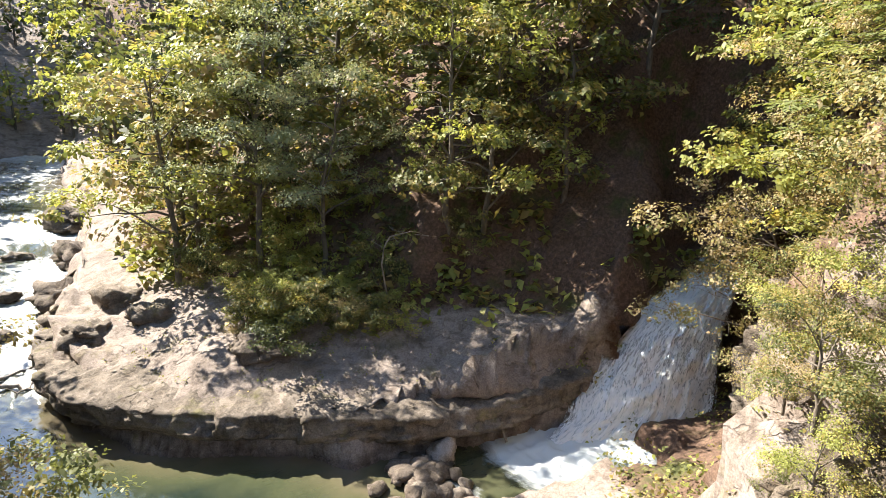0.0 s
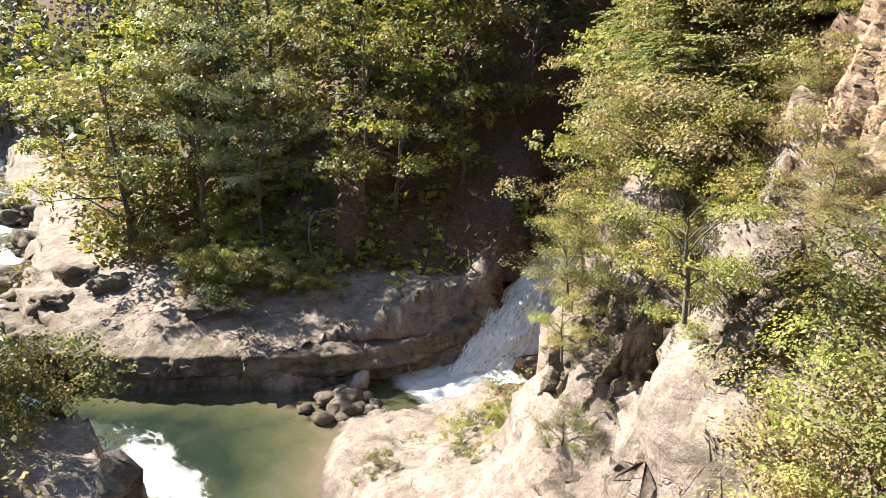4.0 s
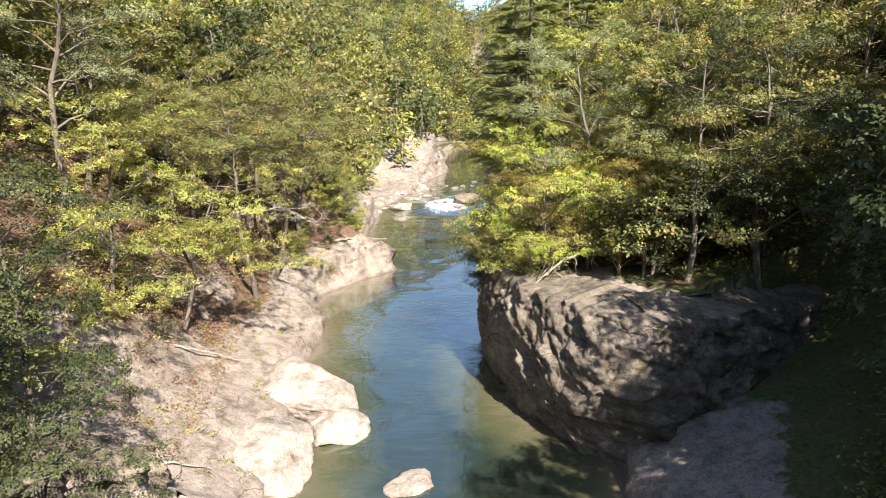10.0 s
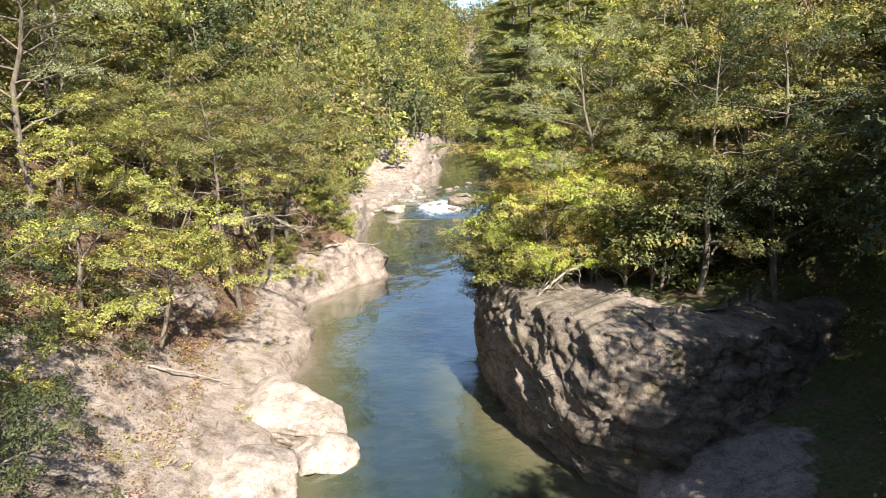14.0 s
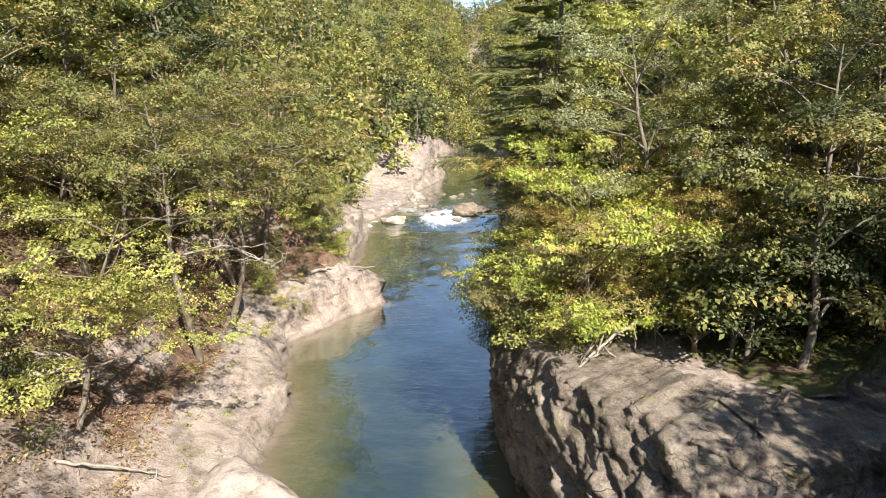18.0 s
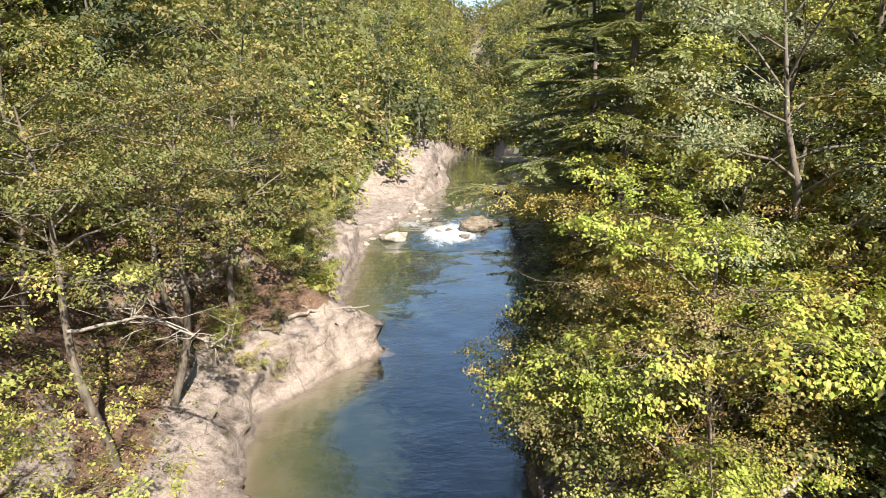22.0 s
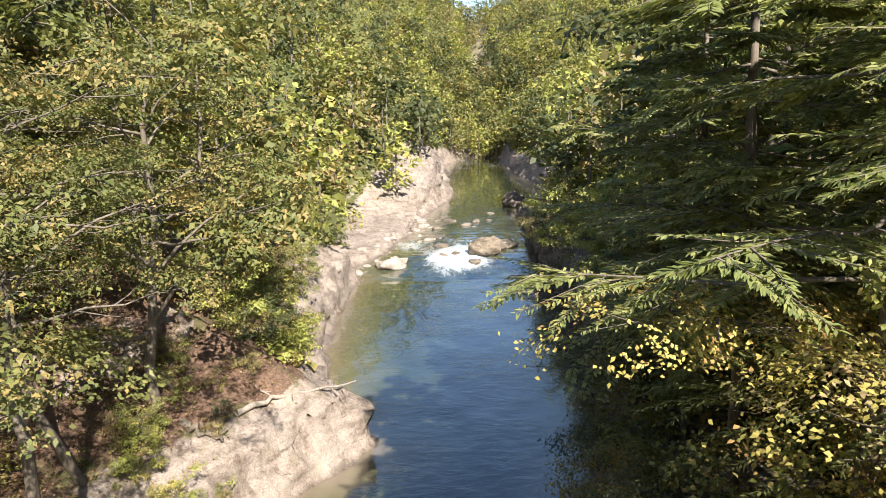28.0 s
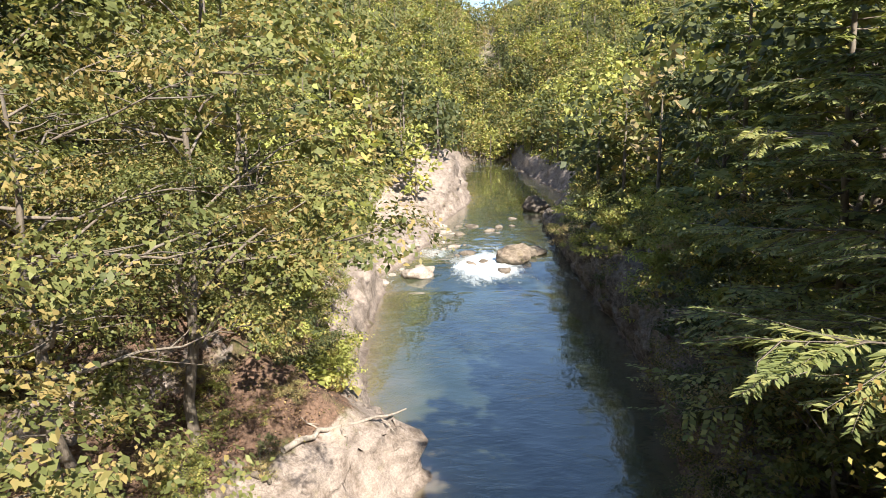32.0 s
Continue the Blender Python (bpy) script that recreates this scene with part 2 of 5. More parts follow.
GREEN = leaf_material("green leaves", (0.04, 0.056, 0.019), (0.275, 0.275, 0.09), (0.3, 0.225, 0.085), 0.08)
LIME = leaf_material("yellow-green leaves", (0.11, 0.125, 0.03), (0.45, 0.46, 0.13), (0.44, 0.35, 0.12), 0.05)
# dark leaf colour; on the cliff and bluff it also stands in for shade
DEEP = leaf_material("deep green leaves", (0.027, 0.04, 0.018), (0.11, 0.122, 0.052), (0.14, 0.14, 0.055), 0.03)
OCHRE = leaf_material("ochre autumn leaves", (0.2, 0.15, 0.075), (0.5, 0.37, 0.2), (0.25, 0.24, 0.09), 0.14)
GOLD = leaf_material("golden leaves", (0.29, 0.25, 0.06), (0.52, 0.42, 0.13), (0.36, 0.2, 0.08), 0.1)
MAPLE = leaf_material("yellow-green maple leaves", (0.13, 0.175, 0.03), (0.42, 0.46, 0.095), (0.44, 0.34, 0.09), 0.04)
SAGE = leaf_material("grey-green birch leaves", (0.13, 0.155, 0.075), (0.38, 0.4, 0.23), (0.38, 0.34, 0.18), 0.05)
LITTER = leaf_material("fallen red-brown leaves", (0.12, 0.065, 0.045), (0.32, 0.19, 0.13), (0.36, 0.26, 0.12), 0.1)
NEEDLE = leaf_material("fir needles", (0.1, 0.125, 0.045), (0.3, 0.32, 0.115), (0.33, 0.32, 0.12), 0.1)


def bark_material(name, low, high):
    m, nt, b = material(name)
    grain = noise_tex(nt, 3.0, 7, stretched(nt, 3, 3, 0.6), rough=0.7)
    c = ramp(nt, grain, [(0.3, low), (0.7, high)])
    c = mix(nt, ramp(nt, noise_tex(nt, 2.0, 5), [(0.55, (0, 0, 0)), (0.7, (0.35, 0.35, 0.35))]), c, (0.26, 0.25, 0.21))
    nt.links.new(c, b.inputs["Base Color"])
    b.inputs["Roughness"].default_value = 0.9
    bump(nt, b, grain, 0.7, 0.03)
    return m


BARK = bark_material("grey-brown bark", (0.06, 0.045, 0.032), (0.22, 0.18, 0.14))
DEAD_WOOD = bark_material("bleached dead wood", (0.15, 0.12, 0.095), (0.38, 0.33, 0.275))


def water_material():
    m, nt, b = material("river water")
    depth = attribute(nt, "depth")
    c = ramp(nt, maths(nt, "ADD", depth, maths(nt, "MULTIPLY", maths(nt, "SUBTRACT", noise_tex(nt, 0.6, 5), 0.5), 0.6)),
             [(0.0, (0.15, 0.12, 0.085)), (0.3, (0.1, 0.092, 0.052)), (0.65, (0.056, 0.064, 0.034)), (1.0, (0.018, 0.028, 0.021))])
    streak = noise_tex(nt, 1.6, 8, stretched(nt, 1.0, 0.45, 1.0), rough=0.72, distortion=0.6)
    churn = maths(nt, "ADD", maths(nt, "MULTIPLY", attribute(nt, "foam"), 0.75), maths(nt, "MULTIPLY", streak, 0.75))
    white = ramp(nt, churn, [(0.58, (0, 0, 0)), (0.72, (0.35, 0.35, 0.35)), (0.95, (1, 1, 1))])
    c = mix(nt, white, c, (0.7, 0.74, 0.74))
    nt.links.new(c, b.inputs["Base Color"])
    nt.links.new(ramp(nt, white, [(0.0, (0.045, 0.045, 0.045)), (0.7, (0.7, 0.7, 0.7))]), b.inputs["Roughness"])
    b.inputs["IOR"].default_value = 1.4
    b.inputs["Specular IOR Level"].default_value = 1.0
    b.inputs["Coat Weight"].default_value = 0.8
    b.inputs["Coat Roughness"].default_value = 0.04
    ripples = noise_tex(nt, 1.3, 5, stretched(nt, 0.8, 1.5, 1.0), rough=0.55, distortion=0.4)
    calm = ramp(nt, noise_tex(nt, 0.16, 4), [(0.4, (0.25, 0.25, 0.25)), (0.65, (1, 1, 1))])
    bump(nt, b, maths(nt, "ADD", maths(nt, "MULTIPLY", ripples, calm), maths(nt, "MULTIPLY", white, 0.8)), 0.6, 0.14)
    return m


WATER = water_material()
GROUND = ground_material()
SPUR_ROCK = rock_material("jointed pale rock", (0.3, 0.245, 0.19), (0.205, 0.165, 0.125), (0.07, 0.054, 0.04), 0.4, 0.26)
ORANGE_ROCK = rock_material("sunlit orange rock", (0.42, 0.31, 0.225), (0.33, 0.235, 0.165), (0.13, 0.09, 0.06), 0.15, 0.12)

# ---------------------------------------------------------------- the gorge
# y, left shore, right shore, water level
RIVER = np.array([
    (-170, -22, -10, 5.0), (-110, -14, -4, 3.4), (-86, -9, 0, 2.6), (-60, -6.5, 4, 1.6), (-45, -3.2, 6, 0.9), (-36, -1.0, 7, 0.5),
    (-31, -1.2, 6, 0.2), (-26, -2.6, 4, 0.05), (-22, -8.0, 2.0, 0), (-18.5, -10, 1.5, 0), (-16, -9, 0.4, 0), (-13.5, -6.5, -0.8, 0), (-10.5, -5, -0.4, 0),
    (-7, -4.5, 2.5, 0), (-4, -4.3, 6.0, 0), (0, -4, 7.5, 0), (6, -3.6, 8.3, 0), (8.5, -5.3, 8.7, 0), (12, -6.4, 9.2, 0), (16, -7.4, 9.8, 0), (20, -7.0, 10.4, 0), (22.5, -4.6, 10.8, 0), (25, -1.8, 11.2, 0), (29, -2.2, 11.8, 0), (33, -2.6, 9.3, 0), (37, -3.2, 7.9, 0),
    (39, -3.6, 7.8, 0), (41, -3.7, 7.7, 0), (46, -3.5, 7.6, 0), (50, -4.6, 8.0, 0), (55, -5.5, 8.8, 0), (58, -3.6, 9.5, 0), (62, -0.6, 10.5, 0),
    (63.5, 0.2, 10.9, 0), (65, -0.6, 11.2, 0), (68, -2.4, 11.7, 0), (75, -4.1, 12.6, 0), (83, -4.7, 13.0, 0.03), (93, -4.3, 13.0, 0.15),
    (97, -5.5, 13.0, 0.5), (101, -3.0, 13.1, 0.8), (110, -0.6, 13.4, 0.95), (120, 0.0, 14.5, 1.05), (130, 2.4, 17, 1.2), (143, 5.4, 20.5, 1.3),
    (150, 5.6, 21.5, 1.35), (158, 4.5, 21.5, 1.4), (180, 3.4, 20.5, 1.5), (200, 3.8, 19.5, 1.6), (225, 10, 20.5, 1.8), (250, 16, 24, 2), (420, 20, 28, 3)], float)


def shores(y):
    return (np.interp(y, RIVER[:, 0], RIVER[:, 1]), np.interp(y, RIVER[:, 0], RIVER[:, 2]), np.interp(y, RIVER[:, 0], RIVER[:, 3]))


# y, height of the rock face at the shore, its width, bench width, bench slope, hillside slope
LEFT = np.array([
    (-170, 3, 2, 5, 0.2, 0.6), (-60, 2.0, 2, 9, 0.2, 0.8), (-34, 1.6, 1.4, 11, 0.24, 1.0), (-24, 1.4, 0.9, 11, 0.28, 1.2), (-18, 1.4, 0.9, 9, 0.3, 1.1),
    (-16, 0.3, 1.6, 18, 0.03, 1.3), (-12.6, 0.5, 1.6, 17, 0.03, 1.3), (-10, 1.0, 1.6, 13, 0.08, 1.3), (-7.4, 1.6, 1.6, 4.8, 0.16, 1.8), (-4.5, 3, 2.5, 3, 0.8, 1.6), (-2.6, 3.4, 2.6, 4, 0.7, 1.5), (-0.8, 6.4, 3.2, 6, 1.1, 1.1), (6, 6.5, 3.0, 7, 1.0, 1.0), (14, 6.5, 2.0, 6, 0.7, 1.0), (20, 5.5, 2.5, 6, 0.5, 1.0),
    (25, 1.0, 1.2, 5.0, 0.4, 1.05), (32, 0.7, 0.8, 4.6, 0.42, 1.15), (44, 0.9, 0.8, 4.6, 0.4, 1.1), (52, 1.8, 1.2, 6, 0.4, 1.0), (60, 2.2, 1.6, 7, 0.4, 0.95),
    (66, 1.5, 1.2, 7, 0.7, 0.95), (76, 2.0, 1.4, 10, 0.85, 0.95), (92, 2.0, 1.2, 12, 0.8, 0.9), (99, 0.5, 0.8, 7, 0.1, 0.9), (120, 0.5, 0.8, 9, 0.1, 0.9),
    (132, 3, 2.5, 8, 0.5, 0.9), (142, 7, 3.5, 6, 0.4, 0.9), (152, 7, 3.5, 6, 0.4, 0.9), (165, 3, 3, 4, 0.6, 0.9), (420, 3, 3, 4, 0.6, 0.6)], float)
RIGHT = np.array([
    (-170, 3, 3, 4, 0.4, 0.7), (-60, 3, 2.5, 4, 0.5, 0.8), (-30, 3, 2.5, 3, 0.5, 0.9), (-19, 4.6, 1.5, 2, 0.4, 0.9), (-10, 5.0, 1.3, 3, 0.35, 0.8), (-5, 3, 2, 4, 0.4, 0.8), (10, 1, 2, 10, 0.45, 0.7), (26, 0.8, 1.5, 10, 0.35, 0.8),
    (29, 5.4, 0.9, 16, 0.16, 0.8), (48, 5.6, 0.8, 14, 0.16, 0.85), (60, 5.4, 1.0, 10, 0.25, 0.85), (75, 5.5, 1.8, 6, 0.5, 0.85), (95, 4.5, 2.2, 4, 0.5, 0.85),
    (120, 3, 2, 3, 0.6, 0.85), (420, 3, 3, 4, 0.6, 0.6)], float)


def bank(table, d, y):
    hc, wc, b, s1, s2 = (np.interp(y, table[:, 0], table[:, k]) for k in range(1, 6))
    z = hc * step01(d / wc, 0, 1) + s1 * np.clip(d - wc * 0.5, 0, b)
    far = np.clip(d - wc * 0.5 - b, 0, None)
    return z + 34 * (1 - np.exp(-s2 * far / 34)) + np.clip(far - 60, 0, None) * 0.08


CREEK = [(-30.0, -18.0, 6.0), (-24.0, -16.0, 5.6), (-21.5, -15.2, 3.6), (-18.5, -14.8, 0.4), (-15.5, -16.2, 0.1), (-10.0, -18.2, 0.0)]


def along(x, y, line):
    """Distance to a polyline of (x, y, value) and the value there."""
    best, val = np.full(np.shape(x), 1e9), np.zeros(np.shape(x))
    for (ax, ay, av), (bx, by, bv) in zip(line[:-1], line[1:]):
        vx, vy = bx - ax, by - ay
        t = np.clip(((x - ax) * vx + (y - ay) * vy) / (vx * vx + vy * vy), 0, 1)
        d = np.hypot(x - ax - t * vx, y - ay - t * vy)
        near = d < best
        best, val = np.where(near, d, best), np.where(near, av + t * (bv - av), val)
    return best, val


def ground_height(x, y):
    """Height of the ground, share of bare rock and depth of the bed."""
    x, y = np.asarray(x, float), np.asarray(y, float)
    wob = 0.5 * fbm(x * 0.35, y * 0.35, 0, 3, 5)
    left, right, level = shores(y + 0.8 * vnoise(x * 0.2, y * 0.2, 0, 9))
    dl, dr = left - x + wob, x - right + wob
    zl, zr = bank(LEFT, dl, y), bank(RIGHT, dr, y)
    # the near slope of the right bank passes under the rock block
    line = y - (29.6 + 0.58 * np.clip(x - 11.7, 0, 14))
    slope = bank(RIGHT, x - 10.5 + wob, np.minimum(y, 26.0))
    k = step01(line + wob, -0.3, 1.3)
    zr = np.where((y > 20) & (y < 45) & (dr > 0), slope * (1 - k) + zr * k, zr)
    inside = np.minimum(-dl, -dr)
    bed = -np.clip(inside, 0, 1.2) * 0.3 - np.clip(inside - 1.2, 0, 4.0) * 0.25
    z = level + np.where(inside > 0, bed, np.where(dl > 0, zl, zr))
    d, v = along(x, y, CREEK)
    z = np.where(d < 4.5, np.minimum(z, v - 0.35 + 2.2 * np.clip(d - 1.6, 0, None) ** 1.3), z)
    # the valley closes in the distance
    z = z + np.clip(y - 225, 0, 170) * 0.36 * step01(y, 225, 300) + np.clip(-92 - y, 0, None) * 0.45 * step01(-y, 92, 120)
    return z, inside, level


def build_ground():
    xs = np.concatenate([np.arange(-150, -60, 6), np.arange(-60, -26, 1.6), np.arange(-26, -13, 0.5), np.arange(-13, 15, 0.24), np.arange(16, 30, 0.6), np.arange(30, 70, 1.8), np.arange(70, 190, 8)])
    ys = np.concatenate([np.arange(-170, -60, 4), np.arange(-60, -40, 1.0), np.arange(-40, 68, 0.26), np.arange(68, 130, 0.5), np.arange(130, 170, 1.0), np.arange(170, 260, 2.5), np.arange(260, 430, 6)])
    X, Y = np.meshgrid(xs, ys)
    Z, inside, level = ground_height(X, Y)
    gy, gx = np.gradient(Z, ys, xs)
    steep = np.hypot(gx, gy)
    out = np.clip(-inside, 0, None)
    rough = np.clip(steep, 0.3, 1.6)
    land = step01(out, 0.0, 0.8)
    crag = fbm(X * 0.45, Y * 0.45, Z * 0.7, 5, 21, True) * 0.6 + fbm(X * 1.3 + Y * 0.5, Y * 0.9, Z * 2.6, 4, 33, True) * 0.34
    broken = blocks(X * 0.5, Y * 0.5, Z * 0.8, 61) * 0.5 + blocks(X * 1.4, Y * 1.4 + 0.3 * X, Z * 1.8, 67) * 0.3
    crag = crag * 0.6 + broken * 0.75
    crag = crag * (1 - 0.68 * (X < 2) * step01(Y, 22, 27) * step01(-Y, -66, -56))
    Z2 = Z + land * crag * rough * 0.7 + 0.12 * fbm(X * 1.2, Y * 1.2, 0, 3, 3)
    inv = 1 / np.sqrt(1 + steep**2)
    push = land * rough * (0.5 * fbm(X * 0.5, Y * 0.5, Z * 1.1, 4, 55) + 0.35 * vnoise(X * 0.25, Y * 0.25, Z * 1.7, 77)) * np.clip(steep - 0.5, 0, 1.5)
    px, py = X - gx * inv * push, Y - gy * inv * push
    me = fast_mesh("ground", np.stack([px, py, Z2], -1).reshape(-1, 3), grid_faces(len(xs), len(ys)), True)
    hs = step01(steep, 0.75, 1.3)
    reach = np.interp(Y, [-170, -40, -32, -14, -8, -2, 16, 24, 29, 35, 46, 60, 70, 96, 120, 160, 230, 260], [4, 5, 9, 10, 8, 6, 6, 9, 8.5, 5, 3.5, 3.5, 1.5, 5, 9, 6, 4, 0])
    reach = np.where(X > 4, np.interp(Y, [20, 28, 60, 230, 260], [3, 6, 3, 3, 0]), reach)
    bare = np.clip(step01(reach + 2 - out, 0, 4) * 0.95 + 0.6 * hs * step01(out, 16, 6) * (Y < 200), 0, 1)
    attach(me, "rock", bare)
    attach(me, "turf", 0.35 * step01(Y, 75, 120) + 0.2 * step01(X, 8, 12))
    attach(me, "wet", step01(0.35 - (Z2 - level), 0, 0.5))
    me.materials.append(GROUND)
    ob = new("ground", me)
    return tagged(ob, "rocky gorge banks and steep leaf-littered wooded slopes", "ground", kind="structure")


build_ground()


def build_water():
    ys = np.concatenate([np.arange(-170, -50, 1.5), np.arange(-50, 130, 0.3), np.arange(130, 260, 1.2)])
    us = np.linspace(-0.12, 1.12, 64)
    left, right, level = shores(ys)
    X = left[:, None] + (right - left)[:, None] * us[None]
    Y = np.repeat(ys[:, None], len(us), 1)
    Z = np.repeat(level[:, None], len(us), 1)
    zb, inside, _ = ground_height(X, Y)
    fall = np.interp(ys, [-170, -90, -75, -45, -33, -28, -26, 90, 95, 107, 112, 118, 124, 135, 185, 195, 230], [0.5, 0.6, 0.45, 0.66, 0.55, 0.25, 0, 0, 0.3, 0.4, 0.26, 0.32, 0.12, 0, 0, 0.3, 0.3])
    foam = fall[:, None] * (0.75 + 0.5 * vnoise(X * 0.3, Y * 0.2, 0, 4))
    foam = foam + 0.9 * np.exp(-((X - 5.2) / 2.6) ** 2 - ((Y - 100.5) / 4.0) ** 2)
    foam = foam + 0.6 * np.exp(-((X + 2.5) / 1.2) ** 2 - ((Y + 17) / 5.0) ** 2)
    Z = Z + 0.03 * fbm(X * 0.8, Y * 0.5, 0, 3, 8) + 0.22 * np.clip(foam, 0, 1) * fbm(X * 0.9, Y * 0.7, 0, 3, 12, True)
    me = fast_mesh("river", np.stack([X, Y, Z], -1).reshape(-1, 3), grid_faces(len(us), len(ys)), True)
    attach(me, "foam", np.clip(foam, 0, 1.2))
    attach(me, "depth", np.clip((Z - zb) / 1.2, 0, 1))
    me.materials.append(WATER)
    tagged(new("river_water", me), "clear green-blue river with ripples and white rapids", "water", kind="structure")


build_water()


def height_at(x, y):
    return float(ground_height(np.array([x]), np.array([y]))[0][0])


# ---------------------------------------------------------------- rock pieces
def part(name, me, mat, parent, label=""):
    ob = new(name, me)
    if mat and not me.materials:
        me.materials.append(mat)
    ob.parent = parent
    if label:
        ob["label"] = label
    return ob


def thing(name, label, category, group="", where=(0, 0, 0), turn=0.0, scale=1.0):
    ob = new(name)
    ob.matrix_world = pose(*where, 0, 0, turn) @ Matrix.Scale(scale, 4)
    return tagged(ob, label, category, group)


def rock_mesh(seed, size, cuts=16, divisions=4, rough=0.08):
    """A boulder: a ball cut by many planes, then broken up by noise."""
    r = np.random.default_rng(seed)
    bm = bmesh.new()
    bmesh.ops.create_icosphere(bm, subdivisions=divisions, radius=1.0)
    me = bpy.data.meshes.new("boulder")
    bm.to_mesh(me)
    bm.free()
    co = np.empty(len(me.vertices) * 3)
    me.vertices.foreach_get("co", co)
    d = co.reshape(-1, 3)
    n = r.normal(size=(cuts, 3))
    n /= np.linalg.norm(n, axis=1)[:, None]
    k = np.clip(d @ n.T, 1e-3, None)
    radius = np.min(np.concatenate([r.uniform(0.55, 1.0, cuts)[None] / k, np.full((len(d), 1), 1.12)], 1), 1)
    o = r.uniform(0, 50, 3)
    radius = radius + rough * fbm(*(d * 2.2 + o).T, 4, seed, True) + 0.7 * rough * blocks(*(d * 1.9 + o).T, seed)
    v = d * radius[:, None] * np.array(size)
    least = min(size)
    v = v + d * np.array([1, 1, 0.4]) * (1.1 * rough * least * (blocks(*(v * 1.3 / least**0.5 + o).T, seed + 5) + 0.5 * blocks(*(v * 3.0 / least**0.5 + o).T, seed + 9)))[:, None]
    v = v + 0.05 * np.stack([fbm(*(v * 1.5 + o + q).T, 3, seed + q) for q in (1, 2, 3)], -1)
    me.vertices.foreach_set("co", v.ravel())
    me.polygons.foreach_set("use_smooth", np.ones(len(me.polygons), bool))
    me.update()
    return me


def boulder(x, y, z, size, seed, mat, label, turn=0.0, divisions=4, rough=0.08, group=""):
    me = rock_mesh(seed, size, divisions=divisions, rough=rough)
    me.materials.append(mat)
    ob = new("boulder", me)
    ob.matrix_world = pose(x, y, z, 0, 0, turn)
    return tagged(ob, label, "boulder", group)


def cliff_sheet(name, label, base, tops, lean, mat, amp=0.5, step=0.2, seed=0, back=2.5, bottom=-0.8, tilt=0.35, lip=0.0, size=1.0, upright=1.0):
    """A rock face along the line base (x, y), right side of the line facing out, with top heights tops and an outward lean at mid height."""
    base = np.array(base, float)
    seg = np.hypot(*np.diff(base, axis=0).T)
    s = np.concatenate([[0], np.cumsum(seg)])
    u = np.linspace(0, s[-1], max(8, int(s[-1] / step)))
    bx, by = np.interp(u, s, base[:, 0]), np.interp(u, s, base[:, 1])
    bt = np.interp(u, s, tops)
    ker = np.ones(9) / 9
    tx, ty = np.gradient(bx), np.gradient(by)
    tx, ty = (np.convolve(np.pad(q, 4, mode="edge"), ker, "valid") for q in (tx, ty))
    ln = np.hypot(tx, ty)
    nx, ny = ty / ln, -tx / ln
    top = float(np.max(tops))
    nv = max(10, int((top - bottom) / step)) + int(back / step)
    v = np.linspace(0, 1, nv)
    up = np.clip(v / 0.78, 0, 1)
    inn = np.clip((v - 0.78) / 0.22, 0, 1)
    H = bottom + (bt[:, None] - bottom) * up[None] + 0.35 * inn[None]
    prof = lean * np.sin(np.clip(up, 0, 1) * math.pi * 0.85) - back * inn - 0.9 * np.clip(up - 0.75, 0, 1) * (lip == 0)
    prof = prof + lip * step01(up, 0.3, 0.72)
    X, Y = np.repeat(bx[:, None], nv, 1), np.repeat(by[:, None], nv, 1)
    layer = H + tilt * (X * 0.9 - Y * 0.5) + 0.5 * vnoise(X * 0.3, Y * 0.3, H * 0.3, seed + 2)
    n1 = fbm(X * 0.45, Y * 0.45, layer * 0.9, 4, seed, True)
    n2 = fbm(X * 1.3, Y * 1.3, layer * 3.2, 4, seed + 5, True)
    crack = np.clip(np.abs(vnoise(X * 0.7, Y * 0.7, layer * 1.6, seed + 9)) * 6, 0, 1)
    warp = 0.35 * vnoise(X * 0.8, Y * 0.8, layer * 0.8, seed + 31)
    b1 = blocks(X * 0.42 * size + warp, Y * 0.42 * size, layer * 0.62 * size * upright + warp, seed + 3)
    b2 = blocks(X * 1.25 * size, Y * 1.25 * size + warp, layer * 1.9 * size * upright, seed + 7)
    off = prof[None] + amp * (n1 * 0.5 + n2 * 0.22 + 0.2 * crack + 0.62 * b1 + 0.28 * b2 - 0.2)
    P = np.stack([X + nx[:, None] * off, Y + ny[:, None] * off, H + amp * (0.2 * n2 + 0.12 * b2)], -1)
    me = fast_mesh(name, P.reshape(-1, 3), grid_faces(nv, len(u))[:, ::-1], True)
    me.materials.append(mat)
    return tagged(new(name, me), label, "cliff", kind="structure")


cliff_sheet("cliff_right", "brown layered rock bluff standing over the river", [(14.9, 122), (13.8, 100), (13.7, 84), (13.3, 75), (11.9, 66), (10.5, 60), (8.7, 52), (7.9, 46), (7.6, 41), (7.7, 38.2), (8.8, 34.5), (10.6, 31), (12.3, 29.7), (15, 30.6), (18, 32.4), (22, 35), (26, 38)],
            [3.0, 4.4, 5.0, 5.2, 5.4, 5.6, 5.8, 5.8, 5.9, 6.0, 6.2, 6.3, 6.3, 6.2, 6.0, 5.8, 6.0], 1.0, ROCK, 0.34, 0.12, 3, back=3.0, tilt=0.5, size=1.9)
cliff_sheet("slab_front", "dark undercut edge of a rock slab", [(-3.4, -42), (-2.0, -36), (-1.9, -32), (-2.4, -29), (-4.0, -26.4), (-6.5, -24.2), (-9, -22.2), (-12.2, -20.2), (-15.5, -18.8), (-19, -18.4)],
            [0.9, 1.2, 1.5, 1.75, 1.8, 1.8, 1.8, 1.8, 1.9, 2.3], 0.2, ROCK, 0.42, 0.13, 11, back=3.4, lip=1.15, tilt=0.05, size=1.2)
